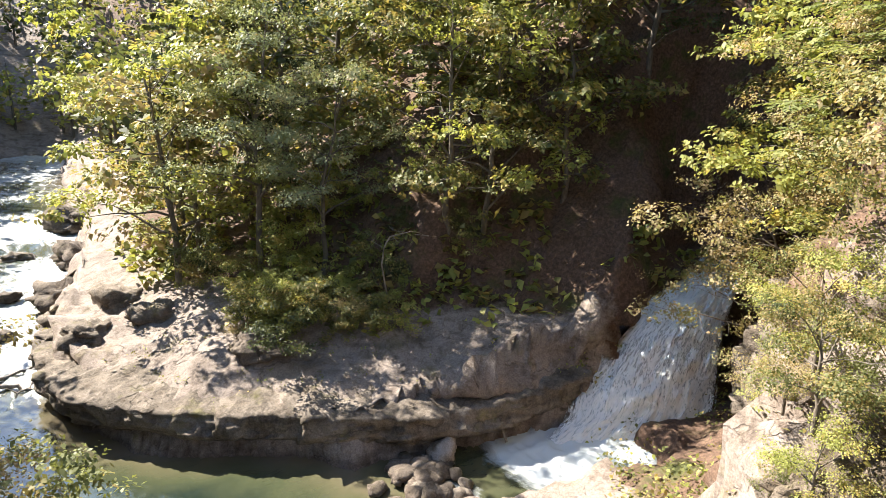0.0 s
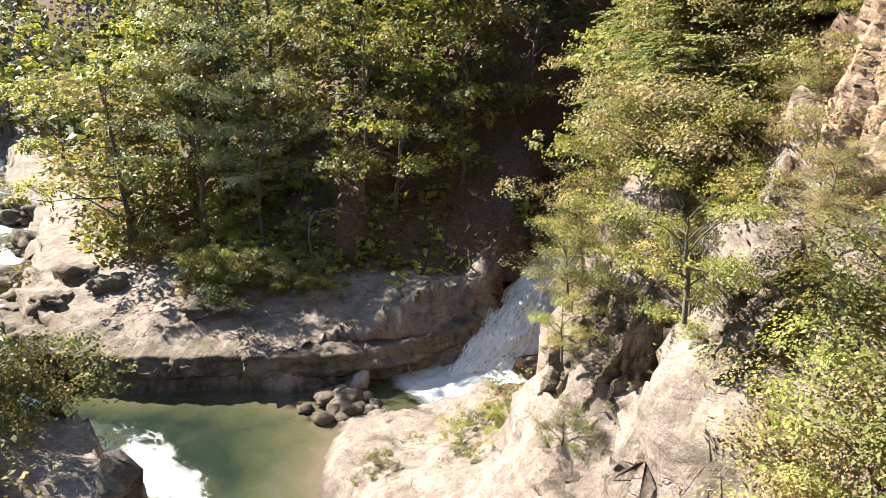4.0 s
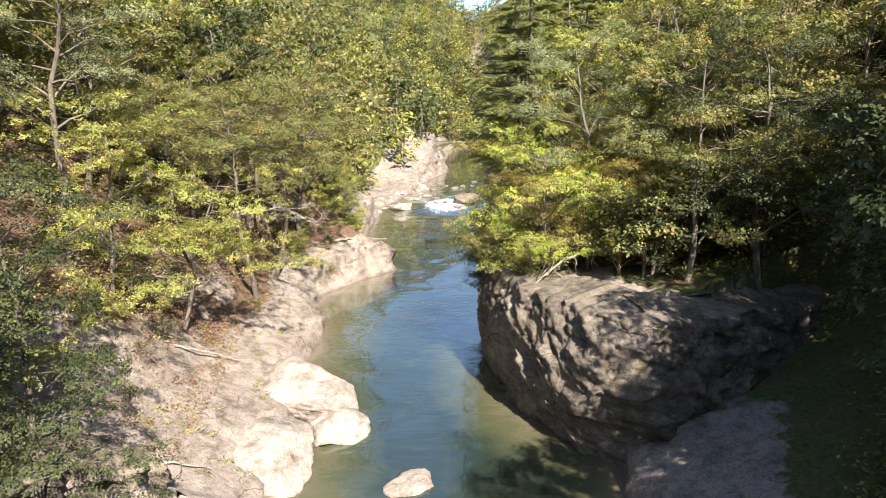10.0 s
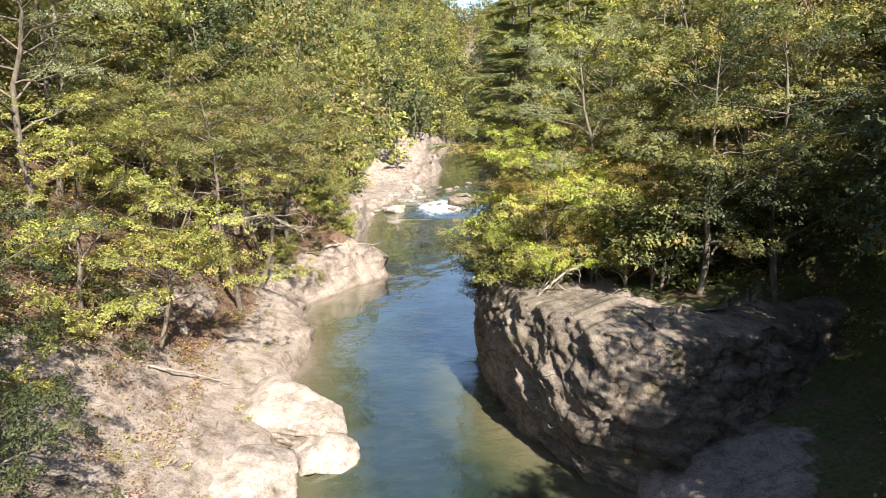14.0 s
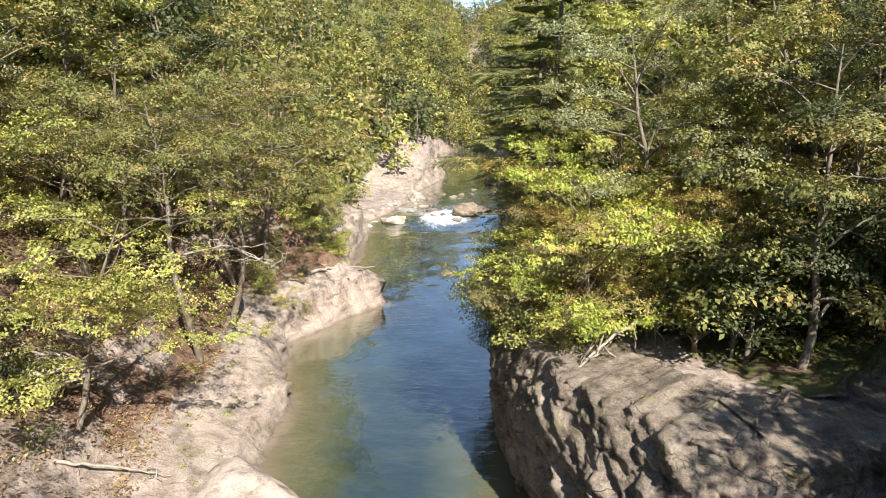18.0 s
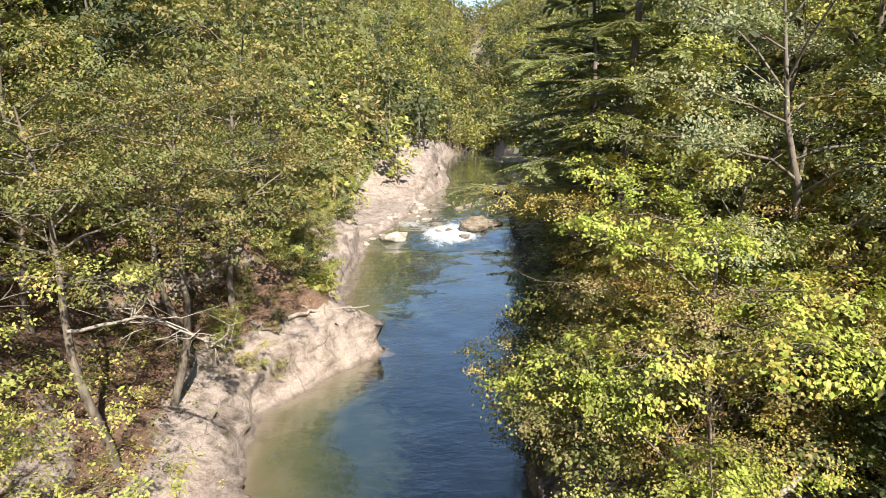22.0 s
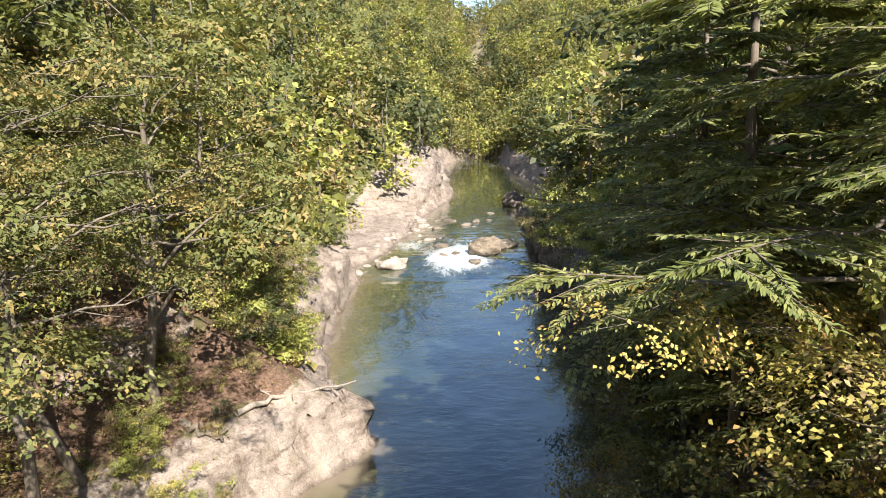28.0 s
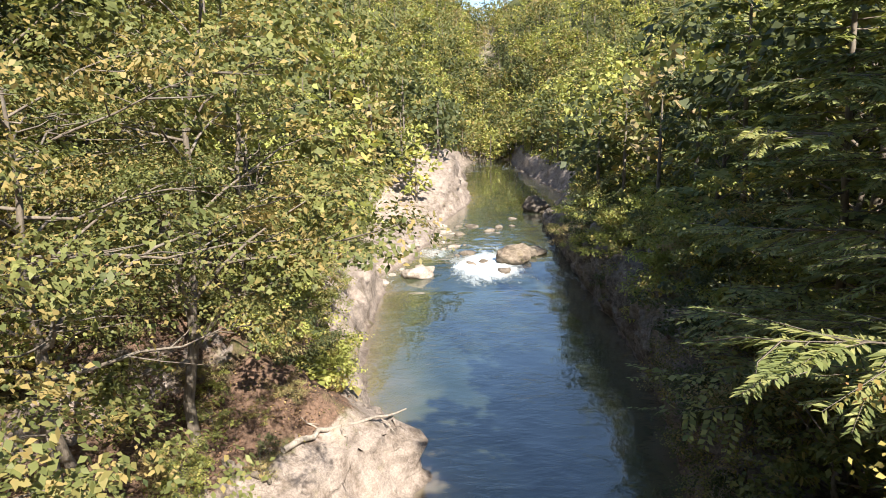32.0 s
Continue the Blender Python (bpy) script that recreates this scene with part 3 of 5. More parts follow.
cliff_sheet("rock_wall_left", "tall rock wall with shrubs in its cracks", [(-22, -11.4), (-17, -8.4), (-12.8, -6.6), (-9.6, -5.0), (-6.6, -2.6), (-5.2, 0.5), (-4.7, 3), (-4.4, 6), (-6.2, 8.6), (-7.3, 12), (-8.4, 16), (-8.2, 20), (-6.4, 22.4), (-5.2, 24.5)],
            [7.5, 8.2, 6.6, 5.2, 4.6, 6.0, 6.4, 7.0, 7.4, 7.6, 7.2, 6.6, 4.6, 3.2], 0.5, ROCK, 0.72, 0.12, 29, back=2.5, tilt=0.1, size=1.8, upright=0.45)

# ---------------------------------------------------------------- plants
def tubes(lines, sides):
    """Tapered tubes round many lines of the same number of points; lines: list of (points, radii)."""
    vs, fs, base = [], [], 0
    ang = np.linspace(0, 2 * math.pi, sides, endpoint=False)
    for pts, rad in lines:
        pts, rad = np.asarray(pts), np.asarray(rad)
        t = np.gradient(pts, axis=0)
        t /= np.linalg.norm(t, axis=1)[:, None] + 1e-9
        ref = np.where(np.abs(t[:, 2:3]) > 0.9, (1.0, 0, 0), (0, 0, 1.0))
        a = np.cross(t, ref)
        a /= np.linalg.norm(a, axis=1)[:, None] + 1e-9
        b = np.cross(t, a)
        ring = pts[:, None] + rad[:, None, None] * (np.cos(ang)[None, :, None] * a[:, None] + np.sin(ang)[None, :, None] * b[:, None])
        m = len(pts)
        vs.append(ring.reshape(-1, 3))
        i = base + np.arange(m * sides).reshape(m, sides)
        j = np.roll(i, -1, 1)
        fs.append(np.stack([i[:-1], j[:-1], j[1:], i[1:]], -1).reshape(-1, 4))
        base += m * sides
    return np.concatenate(vs), np.concatenate(fs)


def leaves(r, centres, size, spread, each, slim=0.55, flat=0.5, droop=0.25, outs=None):
    """Leaf blades scattered round clump centres."""
    n = len(centres) * each
    c = np.repeat(centres, each, 0) + r.normal(size=(n, 3)) * np.asarray(spread)
    up = np.array([0, 0, 1.0]) + r.normal(size=(n, 3)) * flat
    if outs is not None:
        up = up * 0.75 + np.repeat(outs, each, 0) * 0.8
    up /= np.linalg.norm(up, axis=1)[:, None]
    d = r.normal(size=(n, 3))
    d -= (d * up).sum(1)[:, None] * up
    d /= np.linalg.norm(d, axis=1)[:, None] + 1e-9
    w = np.cross(up, d)
    s = size * r.uniform(0.6, 1.35, n)[:, None]
    drop = np.array([0, 0, -1.0]) * s * droop
    v = np.stack([c - d * s * 0.5, c + w * s * slim * 0.5, c + d * s * 0.5 + drop, c - w * s * slim * 0.5], 1)
    return v.reshape(-1, 3), np.arange(4 * n).reshape(-1, 4)


def fronds(r, twig, size, pairs=8, slim=0.26):
    """Flat needle sprays in pairs along each twig."""
    p = np.array([q[0][0] for q in twig])
    e = np.array([q[0][2] for q in twig])
    t = e - p
    ln = np.linalg.norm(t, axis=1)[:, None] + 1e-9
    t = t / ln
    side = np.cross(t, (0, 0, 1.0))
    side /= np.linalg.norm(side, axis=1)[:, None] + 1e-9
    vs = []
    for h in np.linspace(0.05, 1.0, pairs):
        for sgn in (-1, 1):
            d = t * 0.75 + side * sgn * 0.75 + r.normal(size=t.shape) * 0.18
            d /= np.linalg.norm(d, axis=1)[:, None]
            up = np.cross(d, side * sgn)
            w = np.cross(up / (np.linalg.norm(up, axis=1)[:, None] + 1e-9), d) + r.normal(size=t.shape) * 0.25
            s = size * (1.15 - 0.5 * h) * r.uniform(0.7, 1.25, (len(t), 1))
            b = p + t * ln * h
            vs.append(np.stack([b, b + d * s * 0.55 + w * s * slim, b + d * s + np.array([0, 0, -0.12]) * s, b + d * s * 0.55 - w * s * slim], 1))
    v = np.concatenate(vs).reshape(-1, 3)
    return v, np.arange(len(v)).reshape(-1, 4)


def grow(seed, height, radius, first, limbs, twigs, leaf, each, lean=0.0, shape="round", spread=0.42, rise=0.45):
    """Lines of trunk, limbs and twigs, and the centres of the leaf clumps."""
    r = np.random.default_rng(seed)
    t = np.linspace(0, 1, 9)
    bend = np.cumsum(r.normal(size=(9, 2)) * height * (0.003 if shape == "fir" else 0.014), 0)
    az = r.uniform(0, 6.28)
    trunk = np.stack([bend[:, 0] + lean * height * t**1.4 * math.cos(az), bend[:, 1] + lean * height * t**1.4 * math.sin(az), height * t], -1)
    trunk[0] = (0, 0, -0.6)
    wide = 0.04 + height * (0.0065 if shape == "fir" else 0.01)
    trunk_line = (trunk, wide * (1.05 - t) ** 0.8 + 0.012)
    limb_lines, twig_lines, clumps = [], [], []
    for k in range(limbs):
        f = first + (0.98 - first) * (k + r.uniform(0, 0.9)) / limbs
        q = (f - first) / (1 - first)
        if shape == "round":
            length = radius * (0.35 + 0.75 * math.sin(math.pi * min(1, 0.18 + 0.75 * q)) ** 0.8)
        elif shape == "fir":
            length = radius * (1.05 - 0.93 * q)
        else:
            length = radius * (0.75 + 0.35 * math.sin(q * 9))
        length *= r.uniform(0.75, 1.2)
        start = np.array([np.interp(f, t, trunk[:, c]) for c in range(3)])
        a = k * 2.399 + r.uniform(-0.5, 0.5)
        out = np.array([math.cos(a), math.sin(a), 0])
        side = np.array([-out[1], out[0], 0])
        g = np.linspace(0, 1, 6)
        sway = r.normal() * 0.22
        climb = rise * r.uniform(0.1, 2.0) * (1.3 if shape == "round" and q > 0.7 else 1)
        line = start + out * (length * g)[:, None] + side * (length * sway * g**2)[:, None]
        line[:, 2] += length * climb * g * (1 - 0.45 * g) + r.normal(size=6) * 0.02 * length
        limb_lines.append((line, (wide * (0.2 if shape == "fir" else 0.42) * (1.15 - f) + 0.012) * (1.08 - g)))
        for m in range(twigs):
            h = 0.28 + 0.72 * (m + r.uniform(0, 1)) / twigs
            p = np.array([np.interp(h, g, line[:, c]) for c in range(3)])
            sgn = 1 if m % 2 else -1
            tl = length * (r.uniform(0.22, 0.42) if shape != "fir" else r.uniform(0.3, 0.55)) * (1.15 - 0.5 * h)
            d = out * r.uniform(0.3, 0.9) + side * sgn * r.uniform(0.5, 1.0)
            d[2] += r.uniform(-0.15, 0.35) if shape != "fir" else r.uniform(-0.45, 0.05)
            e = p + d / np.linalg.norm(d) * tl
            twig_lines.append((np.stack([p, (p + e) / 2 + r.normal(size=3) * 0.04 * tl, e]), np.array([0.018, 0.012, 0.005]) * ((0.6 + height * 0.05) * (0.45 if shape == "fir" else 1.0))))
            clumps += [e, p * 0.45 + e * 0.55]
        clumps.append(line[-1])
    clumps.append(trunk[-1])
    return r, trunk_line, limb_lines, twig_lines, np.array(clumps)


def lobes(r, limb, radius, high, dense=1.0):
    """Leaf clumps over rounded lobes at the ends of the limbs, with their outward ways."""
    pts, outs = [], []
    for line, _ in limb:
        for h, m, k in ((1.0, 15, 1.0), (0.62, 10, 0.85)):
            if r.uniform() > 0.9:
                continue
            c = np.array([np.interp(h, np.linspace(0, 1, 6), line[:, q]) for q in range(3)])
            rl = radius * 0.31 * k * r.uniform(0.7, 1.35)
            d = r.normal(size=(max(3, int(m * dense)), 3))
            d[:, 2] = np.abs(d[:, 2]) * 0.9 - 0.25
            d /= np.linalg.norm(d, axis=1)[:, None]
            pts.append(c + d * rl * np.array([1, 1, high]) * r.uniform(0.75, 1.05, (len(d), 1)))
            outs.append(d)
    return np.concatenate(pts), np.concatenate(outs)


def tree_model(seed, height, radius, first, limbs, twigs, leaf, each, mat, lean=0.0, shape="round", spread=0.42, rise=0.5, slim=0.66, flat=0.55, twigged=True, drop=0.0, split=False, dense=1.0):
    """Meshes of one tree: trunk, branches, crown."""
    r, trunk, limb, twig, clumps = grow(seed, height, radius, first, limbs, twigs, leaf, each, lean, shape, spread, rise)
    parts = [("trunk", *tubes([trunk], 9))]
    per = len(twig) // len(limb)
    boughs = []
    for k in range(len(limb)):
        v, f = tubes(limb[k:k + 1], 5)
        if twigged:
            v2, f2 = tubes(twig[k * per:(k + 1) * per], 3)
            v, f = np.concatenate([v, v2]), np.concatenate([f, f2 + len(v)])
        boughs.append((v, f))
    if split:
        parts += [("branch", v, f) for v, f in boughs]
    else:
        for v, f in boughs:
            n, tv, tf = parts[0]
            parts[0] = (n, np.concatenate([tv, v]), np.concatenate([tf, f + len(tv)]))
    out = []
    for n, v, f in parts:
        me = fast_mesh(n, v, f, True)
        me.materials.append(BARK)
        out.append((n, me))
    if drop:
        twig = [q for q in twig if r.uniform() > drop]
    if shape == "fir":
        me_c = fast_mesh("crown", *fronds(r, twig, leaf, *((30, 0.13) if leaf < 0.2 else (8, 0.26))))
    else:
        c, o = lobes(r, limb, radius, 0.58 if shape == "round" else 0.42, dense)
        me_c = fast_mesh("crown", *leaves(r, c, leaf, (spread, spread, spread * 0.6), each, slim, flat, outs=o))
    me_c.materials.append(mat)
    return out + [("crown", me_c)]


def plant(name, model, x, y, z, turn, scale, label, category, group):
    ob = thing(name, label, category, group, (x, y, z), turn, scale)
    for n, me in model:
        part(n, me, None, ob)
    return ob


NEAR_KINDS = [
    dict(seed=1, height=11, radius=4.2, first=0.14, limbs=19, twigs=4, leaf=0.22, each=16, mat=LIME, lean=0.1, spread=0.17, rise=0.6),
    dict(seed=2, height=12, radius=4.0, first=0.16, limbs=20, twigs=4, leaf=0.21, each=16, mat=GREEN, lean=0.05, spread=0.17, rise=0.65),
    dict(seed=3, height=9, radius=4.8, first=0.2, limbs=20, twigs=5, leaf=0.19, each=18, mat=LIME, lean=0.3, shape="layer", spread=0.18, rise=0.34),
    dict(seed=4, height=13, radius=3.8, first=0.2, limbs=20, twigs=4, leaf=0.22, each=15, mat=GREEN, lean=0.04, spread=0.17, rise=0.7),
    dict(seed=5, height=8, radius=4.4, first=0.18, limbs=20, twigs=5, leaf=0.14, each=24, mat=OCHRE, lean=0.15, shape="layer", spread=0.2, rise=0.32),
    dict(seed=6, height=12, radius=4.0, first=0.12, limbs=20, twigs=4, leaf=0.2, each=16, mat=DEEP, lean=0.06, spread=0.18, rise=0.6),
    dict(seed=7, height=8, radius=4.6, first=0.14, limbs=22, twigs=5, leaf=0.12, each=30, mat=GOLD, lean=0.12, shape="layer", spread=0.2, rise=0.4),
    dict(seed=8, height=13, radius=4.8, first=0.55, limbs=24, twigs=5, leaf=0.17, each=20, mat=GREEN, lean=0.12, spread=0.19, rise=0.38),
    dict(seed=9, height=12, radius=3.4, first=0.3, limbs=22, twigs=5, leaf=0.13, each=26, mat=SAGE, lean=0.04, spread=0.2, rise=0.6),
    dict(seed=10, height=9, radius=4.4, first=0.12, limbs=22, twigs=5, leaf=0.2, each=17, mat=MAPLE, lean=0.1, spread=0.18, rise=0.55),
]
FIR_KINDS = [
    dict(seed=11, height=17, radius=4.0, first=0.12, limbs=84, twigs=9, leaf=0.3, each=9, mat=NEEDLE, lean=0.02, shape="fir", rise=-0.06),
    dict(seed=12, height=14, radius=3.4, first=0.16, limbs=66, twigs=9, leaf=0.3, each=9, mat=NEEDLE, lean=0.03, shape="fir", rise=-0.1, drop=0.12),
    dict(seed=13, height=24, radius=4.4, first=0.26, limbs=80, twigs=8, leaf=0.34, each=9, mat=NEEDLE, lean=0.02, shape="fir", rise=-0.05),
]
NEAR = [tree_model(**k) for k in NEAR_KINDS]
FIR = [tree_model(**k) for k in FIR_KINDS]
FIR_FINE = [tree_model(**{**k, "leaf": 0.17, "twigs": 24, "first": 0.3, "radius": 3.7, "limbs": 48}, split=True) for k in FIR_KINDS[:2]]
HERO_NEAR = [tree_model(**{**k, "leaf": k["leaf"] * 0.62, "each": k["each"] + 10, "dense": 1.6, "spread": k["spread"] * 0.85}, split=True) for k in NEAR_KINDS]
MID = [
    tree_model(21, 13, 4.0, 0.14, 20, 3, 0.4, 8, GREEN, 0.05, spread=0.36, rise=0.65, twigged=False),
    tree_model(22, 14, 4.2, 0.14, 20, 3, 0.4, 8, DEEP, 0.05, spread=0.36, rise=0.65, twigged=False),
    tree_model(23, 12, 4.0, 0.14, 20, 3, 0.38, 8, LIME, 0.08, spread=0.36, rise=0.6, twigged=False),
    tree_model(24, 10, 4.2, 0.18, 18, 3, 0.32, 9, OCHRE, 0.1, "layer", 0.4, 0.3, twigged=False),
    tree_model(25, 15, 3.2, 0.12, 44, 6, 0.5, 7, NEEDLE, 0.02, "fir", 0.26, -0.05, twigged=False),
]
BUSH = [
    tree_model(31, 2.2, 1.6, 0.08, 11, 3, 0.15, 12, LIME, 0.1, spread=0.15, rise=0.8, twigged=False, dense=0.7),
    tree_model(32, 2.0, 1.5, 0.08, 11, 3, 0.14, 12, GREEN, 0.1, spread=0.15, rise=0.8, twigged=False, dense=0.7),
    tree_model(33, 1.8, 1.8, 0.1, 11, 3, 0.11, 15, OCHRE, 0.1, "layer", 0.2, 0.4, twigged=False, dense=0.8),
    tree_model(34, 2.4, 1.5, 0.08, 11, 3, 0.14, 12, DEEP, 0.1, spread=0.15, rise=0.8, twigged=False, dense=0.7),
]
BUSH_FINE = [tree_model(41 + k, h, w, 0.08, 12, 3, 0.075, 30, m, 0.1, sh, sp, 0.75, twigged=True, dense=0.8) for k, (h, w, m, sh, sp) in enumerate(((2.2, 1.6, LIME, "round", 0.15), (2.0, 1.5, GREEN, "round", 0.15), (1.8, 1.9, OCHRE, "layer", 0.2), (2.4, 1.5, DEEP, "round", 0.15)))]
NAMES = {0: "yellow-green broadleaf tree", 1: "green broadleaf tree", 2: "leaning yellow-green tree with layered branches", 3: "tall green broadleaf tree", 4: "ochre autumn tree with spreading layers", 5: "dark green broadleaf tree", 6: "golden-yellow autumn tree", 7: "spreading green tree", 8: "grey-green birch with a pale trunk", 9: "bright yellow-green maple tree"}

# x, y, model, turn, scale, where it stands
HERO = [
    (-9.0, 36.4, 2, 109, 0.85, "above the pale rock bank"), (-11.2, 34.4, 0, 10, 0.72, "above the pale rock bank"), (-16.5, 43, 1, 70, 1.1, "above the rock bank"), (-13.0, 50.0, 3, 200, 0.95, "above the rock bank"),
    (-8.8, 55.8, 7, 20, 0.95, "on the shaded bank"), (-13.5, 60.0, 5, 80, 1.1, "on the shaded bank"), (-10.2, 63.8, 1, 140, 1.0, "on the shaded bank"), (-8.8, 69.5, 0, 300, 0.8, "above the river rocks"), (-10, 76, 3, 15, 0.95, "above the river rocks"), (-8.0, 50.6, 7, 140, 1.0, "on the shaded bank"),
    # model 5 on the bluff: dark leaves carry part of the bank's shade
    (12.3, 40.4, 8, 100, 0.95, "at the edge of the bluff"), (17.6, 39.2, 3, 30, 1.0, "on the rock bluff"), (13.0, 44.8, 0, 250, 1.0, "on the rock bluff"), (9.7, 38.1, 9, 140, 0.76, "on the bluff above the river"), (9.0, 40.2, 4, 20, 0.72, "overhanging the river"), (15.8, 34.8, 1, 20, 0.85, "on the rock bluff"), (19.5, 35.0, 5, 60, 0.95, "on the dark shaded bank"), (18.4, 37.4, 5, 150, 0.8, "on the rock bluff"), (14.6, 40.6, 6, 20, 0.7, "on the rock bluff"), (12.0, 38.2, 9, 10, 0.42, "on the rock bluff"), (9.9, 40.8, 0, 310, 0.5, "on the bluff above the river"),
    (17.0, 45.5, 1, 90, 1.15, "on the rock bluff"), (11.4, 41.8, 0, 190, 0.74, "on the bluff above the river"), (22, 39, 1, 160, 1.0, "on the dark shaded bank"), (13.5, 58, 3, 310, 0.8, "on the bluff above the river"), (15.0, 64, 0, 120, 0.75, "on the bluff above the river"),
    (-7.4, -35.2, 0, 210, 1.1, "on the slab beside rapids"), (-10.9, -32.4, 8, 100, 1.05, "on the rock slab"), (-12.8, -29.6, 8, 30, 0.8, "on the rock slab"), (-17.4, -24.8, 1, 20, 0.95, "before the dark cliff"), (-18.8, -24.2, 0, 120, 0.95, "before the dark cliff"),
    # model 5 here: the recess's shade is put into the dark leaf colour
    (-8.3, 13.4, 0, 250, 0.42, "on the overgrown rock wall"), (-8.5, 9.4, 4, 30, 0.42, "on the overgrown rock wall"), (-8.9, 7.2, 4, 120, 0.38, "on the overgrown rock wall"), (-7.9, 12.2, 4, 60, 0.32, "on the overgrown rock wall"), (-9.4, 4.4, 4, 200, 0.36, "on the overgrown rock wall"), (-8.6, 11.2, 4, 100, 0.34, "on the overgrown rock wall"), (-9.8, 0.8, 4, 300, 0.3, "on the overgrown rock wall"), (-13.0, 20.0, 5, 280, 1.0, "on the cliff, leaves darkened for its shade"), (-7.6, 22.6, 5, 30, 0.7, "on the cliff, leaves darkened for its shade"), (-14.5, 24.0, 5, 45, 0.8, "on the cliff, leaves darkened for its shade"), (-13.5, 12.0, 5, 45, 0.8, "on the overgrown rock wall"),
    (-8.6, 16.6, 5, 10, 0.72, "on the cliff, leaves darkened for its shade"), (-8.9, 20.6, 5, 100, 0.72, "on the cliff, leaves darkened for its shade"), (-7.4, 17.6, 5, 15, 0.62, "on the cliff, leaves darkened for its shade"), (-8.4, 15.2, 5, 75, 0.6, "on the cliff, leaves darkened for its shade"), (-6.6, 20.2, 5, 250, 0.6, "on the cliff, leaves darkened for its shade"), (-12.2, 21.8, 5, 200, 0.7, "on the cliff, leaves darkened for its shade"), (-21.5, -9.6, 0, 30, 0.85, "above the waterfall"), (-22.6, -7.6, 1, 80, 0.9, "above the waterfall"), (-17.4, -7.4, 4, 250, 0.6, "leaning over the waterfall"), (-20.6, -9.4, 4, 190, 0.7, "leaning over the waterfall"), (-22.0, -11.0, 4, 70, 0.85, "leaning over the waterfall"), (-24.0, -10.4, 0, 200, 1.0, "above the waterfall"), (-27.0, -12.0, 1, 100, 1.0, "above the waterfall"), (-28.5, -22.5, 5, 80, 1.0, "above the waterfall"),
    (-10.4, 43.2, 7, 20, 0.8, "leaning over the rocks"), (-7.8, 45.8, 7, 60, 0.98, "leaning over the rocks"), (5.2, -12.6, 1, 45, 0.62, "on the rock above the pool"), (3.6, -20.5, 1, 15, 0.6, "on the rock above the pool"), (4.6, -17.0, 0, 15, 0.5, "on the rock above the pool"),
]
for x, y, k, turn, scale, place in HERO:
    close = min(math.hypot(x - 4, y - q) for q in (5, 15, 25, 36)) < 24
    plant("tree", (HERO_NEAR if close else NEAR)[k], x, y, height_at(x, y) - 0.1, turn, scale, NAMES[k] + " " + place, "tree", "gorge trees")
for x, y, k, turn, scale in [(9.0, 44.2, 0, 0, 1.15), (9.6, 48.9, 1, 80, 1.15), (12.5, 49.5, 1, 170, 1.15), (-12.3, 8.2, 2, 20, 0.95), (-14.2, 7.6, 2, 130, 1.0), (-13.9, 10.8, 2, 250, 1.0), (-11.4, 12.6, 2, 310, 0.8), (-11.2, 19.2, 0, 40, 0.75), (-9.6, 23.0, 1, 140, 0.7), (-12.8, 22.2, 0, 220, 0.85), (-9.2, 17.8, 1, 300, 0.6), (11.2, 55.0, 0, 200, 0.9), (15, 53, 0, 200, 1.1), (-15.0, -5.6, 1, 30, 0.6), (-16.6, -6.8, 0, 70, 0.6), (-18.2, -4.4, 0, 100, 0.65), (-18.5, -8.2, 1, 200, 0.75), (-17.2, -2.4, 1, 10, 0.7), (-14.6, -3.6, 0, 50, 0.5), (-13.6, -4.4, 1, 140, 0.5), (-14, 16, 0, 130, 0.9), (-15, 23, 0, 10, 1.0), (19, 47, 1, 30, 1.2), (-16.5, 12, 1, 20, 1.0)]:
    plant("fir_tree", (FIR_FINE if x > 0 and y < 51 else FIR)[k], x, y, height_at(x, y) - 0.1, turn, scale, "tall dark green fir with bare lower boughs", "conifer", "firs")


for x, y, z, turn, scale in ((9.8, 42.0, 4.8, 200, 0.84), (11.0, 41.0, 5.1, 60, 0.76)):
    plant("tree", HERO_NEAR[6], x, y, z, turn, scale, "golden-yellow autumn tree overhanging the river", "tree", "gorge trees")


def far_woods(spots):
    """The woods beyond the counted trees, one mesh for each hue."""
    r = np.random.default_rng(15)
    spots = np.array(spots)
    hue = r.choice(4, len(spots), p=(0.46, 0.27, 0.23, 0.04))
    for k, mat in enumerate((GREEN, LIME, DEEP, OCHRE)):
        c = spots[hue == k]
        m = 42
        d = r.normal(size=(len(c), m, 3))
        d /= np.linalg.norm(d, axis=2)[..., None]
        d *= r.uniform(0.45, 1.0, (len(c), m, 1))
        wide = r.uniform(0.8, 1.3, (len(c), 1, 1))
        pts = c[:, None] + np.array([0, 0, 6.0]) * wide + d * np.array([3.3, 3.3, 5.0]) * wide
        me = fast_mesh("far_woods", *leaves(r, pts.reshape(-1, 3), 0.85, (0.6, 0.6, 0.35), 6, 0.75, 0.6))
        me.materials.append(mat)
        tagged(new("far_woods", me), "distant mixed woods covering the gorge slopes", "woods", kind="stuff")
    trunks = [(np.stack([p + (0, 0, -0.5), p + (0, 0, 4), p + (0, 0, 9)]), np.array([0.2, 0.16, 0.05])) for p in spots]
    me = fast_mesh("far_trunks", *tubes(trunks, 5), True)
    me.materials.append(BARK)
    tagged(new("far_trunks", me), "grey-brown trunks of the distant woods", "woods", kind="stuff")


